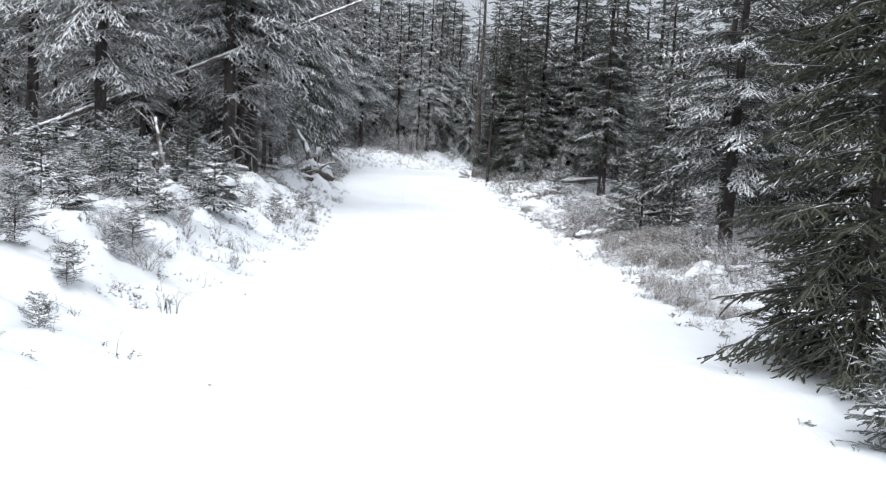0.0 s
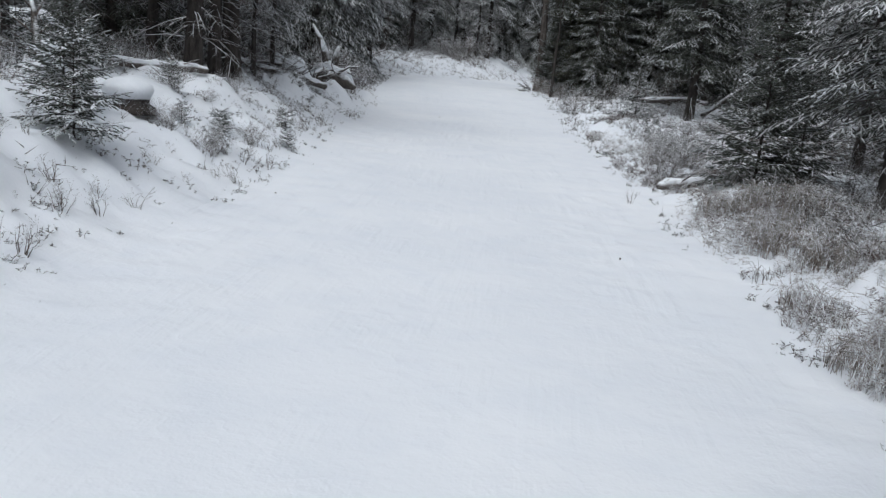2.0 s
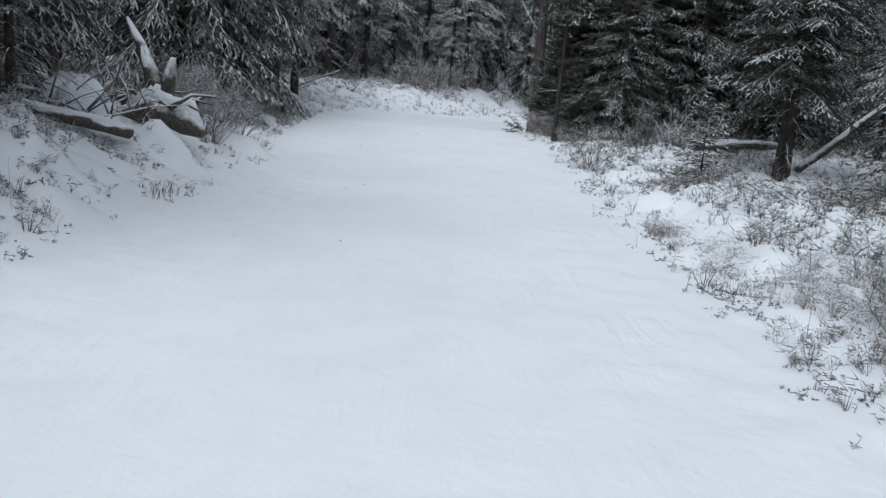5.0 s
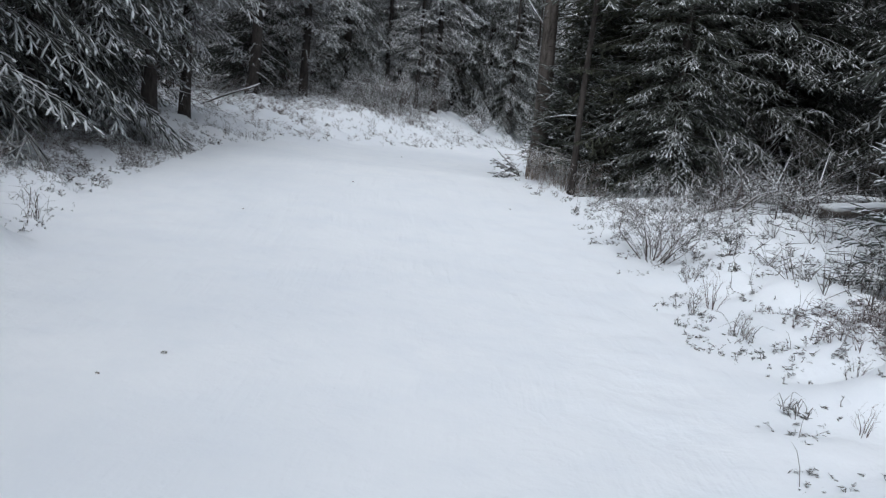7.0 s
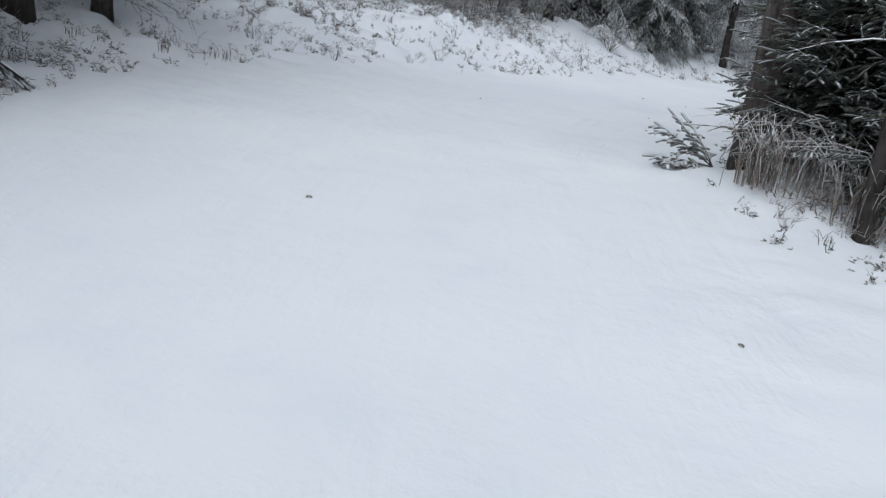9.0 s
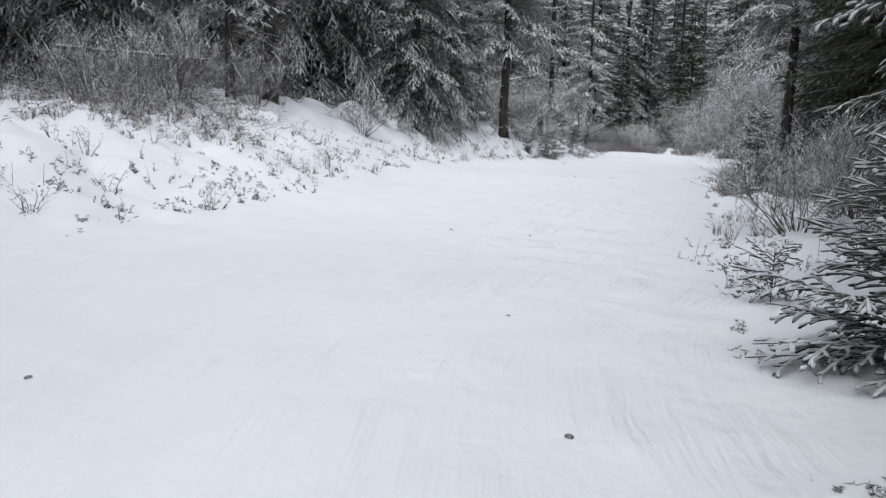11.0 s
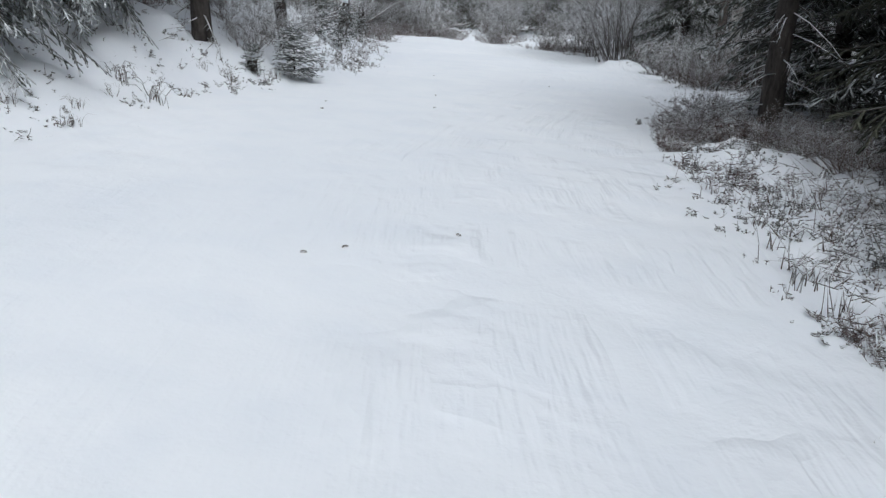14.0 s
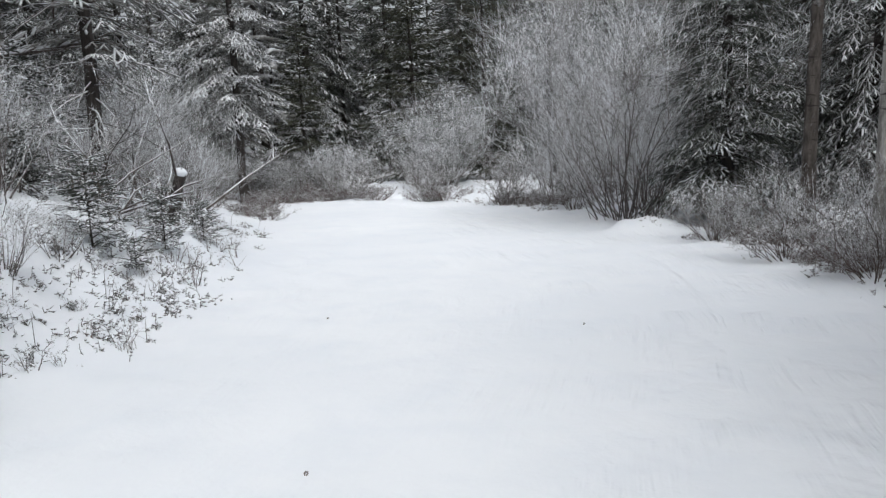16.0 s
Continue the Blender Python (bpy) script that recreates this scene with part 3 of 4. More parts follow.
# after the bend
plant(LADEN, 2.55, 39.45, 120, 0.95, tall=0.8, label="small bushy spruce with thick snowy twigs at the trail edge")
SEEDLING = conifer("spruce_sapling", "tiny sparse spruce seedling with snowy arms", 66, 0.62, 0.1, 0.2, 0.008, M_HEAVY, 0.8,
                   droop=0.1, rise=0.45, per=4, gap=0.1, rad=0.0085, step=0.05, size=0.45, pads=0.4, group="spruce saplings")
plant(SEEDLING, 2.72, 40.9, 40, 0.75)
plant(SEEDLING, -3.05, 18.6, 140, 0.8)
plant(SEEDLING, 6.9, 60.0, 250, 0.7)
plant(SNOWY, 4.2, 40.0, 130, 0.8)
plant(WEEPING[0], 5.9, 42.6, 130, 0.75)
plant(LADEN, 5.66, 46.75, 20, 0.62, tall=1.4)
plant(YOUNG[0], 6.75, 48.3, 60, 0.35)
plant(SLIM[2], 8.9, 51.8, 150, 0.85)
plant(POOR[0], 9.9, 50.4, 20, 0.9)
for x, y, k, s in ((10.6, 50.6, 0, 1.0), (11.2, 53.2, 1, 0.9), (13.0, 51.0, 2, 1.1)):
    plant(DENSE[k], x, y, 61 * x, s)
plant(side_spruce, 8.7, 48.6, 10, 1.5, label=DARK)
plant(side_spruce, 7.7, 45.8, 120, 1.5, label=DARK)
plant(side_spruce, 9.9, 50.2, 220, 1.5, label=DARK)
plant(WEEPING[1], 1.75, 53.9, 80, 0.66)
plant(WEEPING[0], 2.7, 55.7, 310, 0.6, label="dark spruce with boughs hanging to the ground")
plant(SLIM[1], 4.2, 56.55, 30, 0.9)
plant(SLIM[2], -0.95, 50.2, 0, 0.9)
plant(POOR[1], -1.5, 49.6, 30, 1.0)
plant(SLIM[0], -4.6, 46.6, 240, 1.0)
plant(LADEN, 5.35, 56.6, 0, 0.6, tall=0.85, label="low bushy spruce sapling in dry grass")
plant(SAPLING[0], 4.72, 56.2, 100, 0.4)
plant(SAPLING[1], 6.6, 60.4, 0, 0.95)
plant(SAPLING[2], 6.1, 61.6, 50, 0.9)
plant(LADEN, 6.15, 63.2, 50, 1.2)
plant(WEEPING[0], 3.7, 61.8, 200, 0.7)
plant(SNOWY, 3.4, 63.6, 40, 0.85)
plant(SNOWY, 5.0, 65.4, 160, 0.8)
plant(WEEPING[1], 2.3, 61.6, 10, 0.8)
plant(SNOWY, 6.6, 67.2, 250, 0.8)
plant(SAPLING[0], 7.3, 60.9, 10, 0.7)
plant(SAPLING[1], 7.9, 62.0, 10, 0.55)
plant(SAPLING[0], 5.6, 60.2, 80, 0.6)
plant(POOR[2], 7.0, 63.0, 0, 1.15)
plant(SLIM[1], 10.6, 70.6, 50, 0.8)
spr = conifer("spruce", "small cone-shaped dark spruce with snow pads on its branches", 81, 4.9, 0.25, 1.15, 0.07, M_NEEDLE_DARK, 1.0,
              droop=0.2, rise=0.05, per=7, gap=0.18, pads=0.2)
plant(spr, 13.2, 74.0, 0, 0.95)
for x, y, k, s in ((20.2, 77.6, 0, 1.0), (20.9, 75.2, 1, 0.95), (18.3, 79.6, 2, 1.0), (15.6, 80.4, 0, 1.1), (11.6, 78.6, 1, 1.0), (9.0, 75.6, 2, 0.9), (22.6, 79.6, 2, 1.2), (23.5, 73.4, 1, 1.1), (6.8, 77.8, 0, 1.1), (17.6, 60.4, 2, 0.9)):
    plant((DENSE[k], WEEPING[k % 2])[int(x) % 2], x, y, 55 * y, s, label="spruce with snow on its boughs behind the clearing")
plant(spr, 16.7, 74.4, 100, 1.4)
plant(spr, 17.6, 71.8, 200, 1.3)
plant(DENSE[0], 14.9, 60.8, 33, 0.75)
plant(DENSE[1], 18.6, 62.5, 120, 0.8)
# the stand that closes the view at the end of the straight
for x, y, k, s in ((-0.4, 54.2, 0, 1.1), (-2.6, 55.6, 1, 1.1), (0.9, 57.8, 1, 1.0), (-4.2, 51.6, 0, 1.0), (2.2, 60.4, 0, 1.1)):
    plant(WEEPING[k], x, y, 40 * x, s)
for x, y, k, s in ((-6.4, 47.6, 0, 1.1), (-1.8, 58.8, 1, 1.1), (3.6, 64.0, 2, 1.0), (0.4, 62.4, 2, 1.1)):
    plant(DENSE[k], x, y, 40 * x, s)
# saplings on the near left bank
plant(YOUNG[0], -4.2, 13.75, 40, 0.5, label="slim dark young spruce with snow clumps on the bank")
for x, y, s in ((-3.38, 12.45, 0.78), (-3.9, 10.7, 0.6), (-3.5, 10.3, 0.42), (-4.5, 11.3, 0.7), (-4.3, 9.6, 0.5), (-5.1, 10.6, 0.8), (-5.0, 12.6, 0.7), (-5.6, 9.2, 0.7)):
    plant(LADEN, x, y, 83 * y, s, label="low bushy spruce under snow on the bank")
for x, y, k, s in ((-3.02, 15.35, 0, 0.42), (-2.66, 17.3, 1, 0.34), (-3.5, 15.3, 1, 0.32), (-3.4, 9.2, 2, 0.55), (-3.1, 6.9, 0, 0.4), (-2.85, 5.9, 1, 0.32), (-4.6, 12.2, 2, 0.7),
                   (-5.6, 13.4, 0, 0.9), (-3.3, 16.3, 2, 0.35), (-4.2, 8.2, 0, 0.6), (-5.2, 8.3, 1, 0.7), (-3.9, 7.6, 2, 0.5), (-4.9, 15.4, 0, 0.7), (-4.1, 16.4, 1, 0.45),
                   (-6.4, 12.4, 0, 0.9), (-6.0, 10.4, 2, 0.9), (-6.8, 14.0, 2, 1.0), (-5.2, 16.6, 1, 0.7), (-6.6, 16.8, 2, 1.0), (-3.25, 8.3, 1, 0.35), (-3.7, 13.3, 2, 0.4)):
    plant(SAPLING[k], x, y, 90 * x, s)


# ---- the wood behind: more spruces, then a joined far wood ----
rng = random.Random(5)
TAKEN = [(o.matrix_basis.translation.x, o.matrix_basis.translation.y) for o in bpy.data.objects if o.parent is None and o.get("category") == "tree"]
KINDS = MID + MID + POOR + YOUNG
NEAR = SLIM + DENSE + POOR + WEEPING + SLIM
placed = 0
for _ in range(6000):
    if placed >= 140:
        break
    x, y = rng.uniform(-20, 30), rng.uniform(2, 92)
    if not 3.2 < off_trail(x, y) < 14:
        continue
    if 60 < y < 79 and 9 < x < 19:
        continue
    if min((x - a) ** 2 + (y - b) ** 2 for a, b in TAKEN) < 1.6 ** 2:
        continue
    TAKEN.append((x, y))
    kind, turn, big, tip = rng.choice(NEAR if off_trail(x, y) < 6.5 and y < 72 else KINDS), rng.uniform(0, 360), rng.uniform(0.75, 1.2), (rng.uniform(-2, 2), rng.uniform(-2, 2))
    if not (3.5 < x < 8 and 23 < y < 37):
        plant(kind, x, y, turn, big, tip)
    placed += 1


def coarse_tree(seed):
    """A distant spruce, arrays only."""
    r = random.Random(seed)
    g, t = Geo(), Geo()
    h = 15.0
    t.tube([(0, 0, -0.2), (0.03, 0, h * 0.5), (0, 0, h)], [0.14, 0.08, 0.01], 5)
    z = r.uniform(0.2, 1.4)
    while z < h - 0.3:
        u = z / h
        for _ in range(6):
            az, ln = r.uniform(0, 6.28), (1.9 * (1 - u) + 0.25) * r.uniform(0.5, 1.1)
            o, d = unit(az), unit(az + 1.57)
            for s in (0.35, 0.8):
                for q in (-1, 1):
                    p = Vector((0, 0, z)) + o * ln * s + Vector((0, 0, -0.45 * ln * s * s))
                    g.spray(p, o * 0.7 + d * q * 0.8 + Vector((0, 0, r.uniform(-0.6, 0))), (0.4 + 0.6 * (1 - s)) * r.uniform(0.7, 1.2), 0.12, s)
        z += r.uniform(0.42, 0.72)
    for _ in range(24):
        t.sp.append((0, 0, r.uniform(0.4, 3.5), *unit(r.uniform(0, 6.28), r.uniform(-0.5, 0.1)), r.uniform(0.4, 1.1), 0.012))
    g.flush(False)
    t.flush(False)
    return t.arrays(), g.arrays()


def far_woods():
    protos = [coarse_tree(100 + i) for i in range(3)]
    r = random.Random(9)
    spots = []
    for _ in range(9000):
        if len(spots) >= 500:
            break
        x, y = r.uniform(-42, 58), r.uniform(-12, 118)
        d = off_trail(x, y)
        if d < (9 if y < 60 else 7) or 60 < y < 78 and 9 < x < 18:
            continue
        if min([(x - a) ** 2 + (y - b) ** 2 for a, b in spots] or [99]) < 2.4:
            continue
        spots.append((x, y))
    acc = [[[], [], 0, []], [[], [], 0, []]]
    for x, y in spots:
        pr = r.choice(protos)
        a, s = r.uniform(0, 6.28), r.uniform(0.75, 1.25)
        rot = np.array(((math.cos(a), -math.sin(a), 0), (math.sin(a), math.cos(a), 0), (0, 0, 1))) * s
        off = np.array((x, y, ground_z(x, y)))
        for (v, f, o), store in zip(pr, acc):
            store[0].append(v @ rot.T + off)
            store[1].append(f + store[2])
            store[2] += len(v)
            store[3].append(o)
    root = tagged(new("far_woods"), "dense snowy spruce forest behind the trail", "forest", kind="stuff")
    # the pale frosted crowns are rime and also distance haze put into the colour
    for nm, store, mat in (("trunks", acc[0], M_BARK), ("crowns", acc[1], M_FROST)):
        me = bpy.data.meshes.new(nm)
        mesh_fill(me, np.concatenate(store[0]), np.concatenate(store[1]), np.concatenate(store[3]))
        me.materials.append(mat)
        ob = new(nm, me)
        ob.parent = root
        tagged(ob, kind="stuff")


far_woods()


# ---- broadleaf trees and bare shrubs ----
def birch(label, seed, height, r, mat):
    g = random.Random(seed)
    root = thing("birch", label, "tree")
    trunk, limbs = Geo(), Geo()
    n = 10
    pts = [Vector((0.03 * math.sin(i * 0.9 + seed), 0.03 * math.cos(i * 0.7), -0.2 + (height + 0.2) * i / n)) for i in range(n + 1)]
    trunk.tube(pts, [r * (1.0 - 0.8 * i / n) * (1.25 if i == 0 else 1) for i in range(n + 1)], 12)
    for _ in range(26):
        z = g.uniform(2.2, height)
        d = unit(g.uniform(0, 6.28), g.uniform(0.2, 0.9))
        ln = g.uniform(0.6, 1.8)
        q = Vector((0, 0, z))
        limbs.tube([q, q + d * ln * 0.5, q + d * ln + Vector((0, 0, 0.1))], [0.02, 0.012, 0.004], 4)
        for _ in range(10):
            s = g.uniform(0.3, 1)
            limbs.sp.append((*(q + d * ln * s), *(d + unit(g.uniform(0, 6.28), g.uniform(-0.4, 0.8))), g.uniform(0.2, 0.6), 0.006))
    limbs.flush(False)
    part("trunk", trunk, mat, root, "", True)
    part("limb_wood", limbs, M_WILLOW, root)
    return root


def shrub(label, seed, height, width, stems, mat, name="shrub", buds=0, forks=7, thick=0.011, crook=0.05):
    """A bare many-stemmed bush: stems fork into twigs, twigs into twiglets, with optional curled dead leaves or buds."""
    g = random.Random(seed)
    root = thing(name, label, "shrub", "bare shrubs")
    wood, twigs, leaf = Geo(), Geo(), Geo()
    for _ in range(stems):
        az = g.uniform(0, 6.28)
        out = width * g.uniform(0.05, 1.0) ** 0.8
        h = height * g.uniform(0.55, 1.0) * (1 - 0.25 * min(1, out / width))
        p0 = unit(az) * width * 0.24 * g.random()
        bend = unit(az + g.uniform(-0.5, 0.5)) * out
        pts = [p0 + bend * (s ** 0.95) + Vector((g.uniform(-1, 1), g.uniform(-1, 1), 0)) * crook * height * s + Vector((0, 0, h * s - 0.03)) for s in (0, 0.25, 0.5, 0.75, 1)]
        t0 = thick * g.uniform(0.6, 1.2)
        wood.tube(pts, [t0, t0 * 0.8, t0 * 0.6, t0 * 0.4, t0 * 0.15], 4)
        for _ in range(forks):
            i = g.choice((1, 2, 2, 3, 3, 3))
            f = g.random()
            q = pts[i].lerp(pts[i + 1], f)
            d = ((pts[i + 1] - pts[i]).normalized() + unit(g.uniform(0, 6.28), g.uniform(-0.3, 0.6)) * g.uniform(0.6, 1.3)).normalized()
            ln = height * g.uniform(0.12, 0.36)
            twigs.sp.append((*q, *d, ln, t0 * 0.38))
            for _ in range(5):
                s = g.uniform(0.25, 1)
                d2 = (d + unit(g.uniform(0, 6.28), g.uniform(-0.3, 0.6)) * 0.8)
                twigs.sp.append((*(q + d * ln * s), *d2, height * g.uniform(0.04, 0.12), t0 * 0.24))
                if g.random() < buds:
                    leaf.spray(q + d * ln * s + d2.normalized() * height * 0.05, unit(g.uniform(0, 6.28), g.uniform(-0.8, 0.3)), g.uniform(0.014, 0.032), 0.006)
    twigs.flush(False)
    part("stem_wood", wood, mat, root)
    part("brushwood", twigs, mat, root)
    if leaf.sp:
        part("leafage", leaf, M_WILLOW, root)
    return root


plant(birch("thick grey-brown old birch trunk beside the trail", 1, 9.0, 0.155, M_OLD_BIRCH), 1.52, 36.3, 0)
plant(birch("grey birch leaning among spruces", 2, 9.0, 0.09, M_OLD_BIRCH), 14.4, 59.1, 0, 1.0, (0, 3))
plant(birch("pale banded birch at the forest edge", 3, 9.0, 0.11, M_BIRCH), 13.1, 57.2, 0, 1.0, (0, 1))

WILLOW = shrub("large spreading willow covered in rime", 5, 4.2, 2.7, 64, M_WILLOW, "willow", 0.8, 34, 0.010, 0.13)
plant(WILLOW, 14.5, 62.4)
plant(WILLOW, 17.0, 64.8, 90, 0.8)
plant(WILLOW, 15.6, 70.8, 150, 0.6)
plant(WILLOW, 8.2, 69.6, 30, 0.65)
BUSH = [shrub("bare twiggy bush with rime on its twigs", 7 + i, 1.1, 0.75, 26, M_TWIG, "shrub", 0.7, 20, 0.007, 0.17) for i in range(3)]
for x, y, k, s in ((2.42, 31.0, 0, 0.85), (3.2, 18.3, 1, 0.75), (3.7, 19.2, 2, 0.8), (3.5, 20.4, 0, 0.7), (-1.9, 47.4, 1, 1.1), (-2.7, 47.0, 2, 1.0),
                   (-1.1, 49.3, 0, 0.9), (-2.0, 51.5, 1, 0.9), (0.6, 51.6, 2, 0.8), (4.5, 43.7, 0, 0.95), (5.5, 44.3, 1, 1.1), (6.3, 45.4, 2, 1.0),
                   (-4.2, 28.3, 2, 1.0), (-3.75, 27.6, 1, 0.8), (-4.5, 27.4, 0, 1.0), (-3.7, 28.8, 0, 0.7), (-4.7, 29.3, 1, 0.9), (4.85, 56.9, 0, 0.55), (5.3, 57.3, 1, 0.5), (4.6, 57.6, 2, 0.6), (12.1, 56.6, 0, 0.9), (12.7, 58.0, 1, 0.9), (13.4, 59.6, 2, 0.8)):
    plant(BUSH[k], x, y, 70 * y, s)
for x, y, k, s in ((14.5, 66.2, 0, 0.9), (14.9, 64.4, 1, 0.9), (14.0, 68.3, 2, 0.8), (12.9, 70.4, 0, 0.75), (11.6, 71.6, 1, 0.8), (15.8, 67.8, 2, 1.1),
                   (14.8, 70.0, 0, 1.0), (13.2, 72.4, 1, 0.8), (16.3, 66.0, 0, 1.2), (6.9, 64.6, 1, 1.2), (7.9, 64.5, 2, 1.1), (5.9, 65.2, 0, 1.3),
                   (8.6, 66.4, 1, 1.0), (9.4, 68.6, 2, 1.0), (15.6, 58.4, 1, 1.3), (14.6, 57.0, 2, 1.1), (13.0, 56.3, 0, 1.0)):
    plant(BUSH[k], x, y, 70 * y, s, label="frosted bare bush at the edge of the clearing")
RIMED = [shrub("bare bush white with rime at the clearing", 27 + i, 1.25, 0.75, 24, M_RIME, "shrub", 0.6, 11, 0.008) for i in range(2)]
for x, y, k, s in ((5.2, 62.4, 0, 1.4), (4.4, 61.2, 1, 1.3), (6.0, 63.6, 1, 1.5), (7.1, 64.4, 0, 1.3), (3.6, 60.4, 0, 1.2), (6.9, 62.4, 0, 0.9), (8.0, 63.8, 1, 1.0), (4.8, 64.4, 1, 1.6), (9.0, 70.4, 0, 1.3), (8.0, 67.6, 1, 1.4),
                   (4.7, 56.9, 0, 0.42), (5.1, 57.5, 1, 0.5), (5.6, 57.5, 0, 0.4), (5.9, 58.9, 1, 0.5), (5.2, 58.6, 0, 0.6), (6.3, 59.6, 1, 0.45)):
    plant(RIMED[k], x, y, 70 * y, s)
for x, y, k, s in ((12.0, 73.2, 0, 1.1), (12.8, 73.8, 1, 1.0), (11.3, 73.4, 2, 1.0), (12.4, 72.8, 2, 0.8), (13.6, 73.0, 0, 1.1)):
    plant(BUSH[k], x, y, 50 * x, s, label="frosted bare bush closing the clearing")
g = random.Random(31)
for i in range(26):
    y = 61 + 11 * g.random()
    x = float(np.interp(y, RIGHT_Y, RIGHT_X)) + 0.8 + 3.5 * g.random() if i % 2 else float(np.interp(y, LEFT_Y, LEFT_X)) - 2.0 - 4.0 * g.random()
    plant(RIMED[i % 2], x, y, g.uniform(0, 360), g.uniform(0.8, 1.3))


g = random.Random(33)
for i in range(16):
    plant(BUSH[i % 3], g.uniform(9.8, 15.2), g.uniform(70.9, 75.0), g.uniform(0, 360), g.uniform(0.7, 1.15), label="frosted bare bush closing the clearing")


RUSSET = [shrub("dark reddish-brown dwarf bush with a dusting of snow", 41 + i, 0.45, 0.6, 40, M_HEATH, "shrub", 0.5, 14, 0.006, 0.16) for i in range(2)]
for x, y, k, s in ((12.4, 56.8, 0, 1.0), (13.0, 57.7, 1, 1.1), (13.6, 58.7, 0, 0.9), (13.9, 59.7, 1, 0.8), (12.7, 56.0, 1, 1.1), (13.6, 57.2, 0, 1.1), (8.5, 52.4, 0, 0.8), (8.4, 51.0, 1, 0.75),
                   (8.1, 50.0, 0, 0.55), (8.7, 51.4, 1, 1.0), (8.2, 50.2, 0, 0.9), (9.1, 53.0, 1, 0.9), (8.2, 49.0, 1, 0.6), (7.6, 48.7, 0, 0.45), (7.4, 47.6, 1, 0.5),
                   (14.7, 66.0, 1, 0.9), (14.2, 68.0, 0, 0.9), (13.2, 70.4, 1, 0.8), (11.9, 72.0, 0, 0.8), (10.6, 72.3, 1, 0.8), (14.6, 64.8, 0, 0.8), (12.6, 71.4, 0, 0.9), (9.7, 72.0, 1, 0.9), (10.2, 67.6, 0, 0.9), (10.5, 69.2, 1, 1.0), (11.0, 70.4, 0, 1.0), (11.8, 70.9, 1, 1.1), (12.6, 70.5, 0, 1.0), (13.3, 69.6, 1, 0.9), (13.9, 68.4, 0, 0.8), (9.9, 66.4, 1, 0.7)):
    plant(RUSSET[k], x, y, 70 * y, s)


g = random.Random(77)
for _ in range(34):
    y = g.uniform(6.5, 19)
    x = float(np.interp(y, LEFT_Y, LEFT_X)) - 0.75 - 3.6 * g.random()
    plant(BUSH[g.randrange(3)], x, y, g.uniform(0, 360), g.uniform(0.2, 0.42), label="bare brown bush dusted with snow on the bank")


SNAG = [shrub("dead branching thicket with rime on curved limbs", 17 + i, 2.0, 1.7, 7, M_LIMB, "dead_thicket", 0.0, 9, 0.017, 0.2) for i in range(2)]
for x, y, k, s in ((4.2, 34.6, 0, 0.8), (5.3, 35.6, 1, 0.9), (6.6, 34.8, 0, 0.8), (7.6, 47.2, 1, 0.7), (6.6, 62.2, 0, 0.8), (-3.4, 48.3, 1, 0.7), (-6.0, 24.0, 0, 0.6)):
    plant(SNAG[k], x, y, 50 * x, s)


# ---- fallen wood, stumps and roots ----
def log(label, a, b, r0, r1, seed, stubs=6, snow=True, name="fallen_log", mat=None):
    g = random.Random(seed)
    a, b = Vector(a), Vector(b)
    root = thing(name, label, "log")
    body, st, cap = Geo(), Geo(), Geo()
    n = 10
    pts = [a.lerp(b, i / n) + Vector((0, 0, 1)) * 0.2 * r0 * math.sin(i * 0.8 + seed) + Vector((g.uniform(-1, 1), g.uniform(-1, 1), 0)) * 0.01 for i in range(n + 1)]
    rs = [r0 + (r1 - r0) * i / n for i in range(n + 1)]
    d = (b - a).normalized()
    ends = [pts[0] - d * r0 * 0.5] + pts + [pts[-1] + d * r1 * 0.45]
    body.tube(ends, [r0 * 0.45] + [r * g.uniform(0.86, 1.1) for r in rs] + [r1 * 0.4], 9)
    for _ in range(stubs):
        i = g.randrange(1, n)
        w = (d * 0.5 + unit(g.uniform(0, 6.28), g.uniform(-0.2, 0.9))).normalized()
        ln = g.uniform(0.2, 0.7)
        st.tube([pts[i], pts[i] + w * ln * 0.6, pts[i] + w * ln], [0.014, 0.01, 0.003], 4)
        for _ in range(4):
            st.sp.append((*(pts[i] + w * ln * g.uniform(0.3, 1)), *(w + unit(g.uniform(0, 6.28), g.uniform(-0.6, 0.4))), g.uniform(0.1, 0.3), 0.004))
    part("log", body, mat or M_LOG, root, "", True)
    if stubs:
        st.flush(False)
        part("dead_wood", st, M_TWIG, root)
    if snow:
        side = d.cross(Vector((0, 0, 1))).normalized()
        up = side.cross(d)
        rows = []
        for i in range(n + 1):
            r = rs[i] * (0.15 if i in (0, n) else g.uniform(0.75, 1.05))
            rows.append([pts[i] + side * r * math.cos(w) * 0.95 + up * (rs[i] * 0.55 + r * (0.15 + 0.75 * math.sin(w))) for w in np.linspace(0, math.pi, 6)])
        vs = [tuple(v) for row in rows for v in row]
        fs = []
        for i in range(n):
            for j in range(5):
                k = i * 6 + j
                fs += [(k, k + 6, k + 7), (k, k + 7, k + 1)]
        cap.add(vs, fs)
        part("snow_cap", cap, M_CAP, root, "", True)
    return root


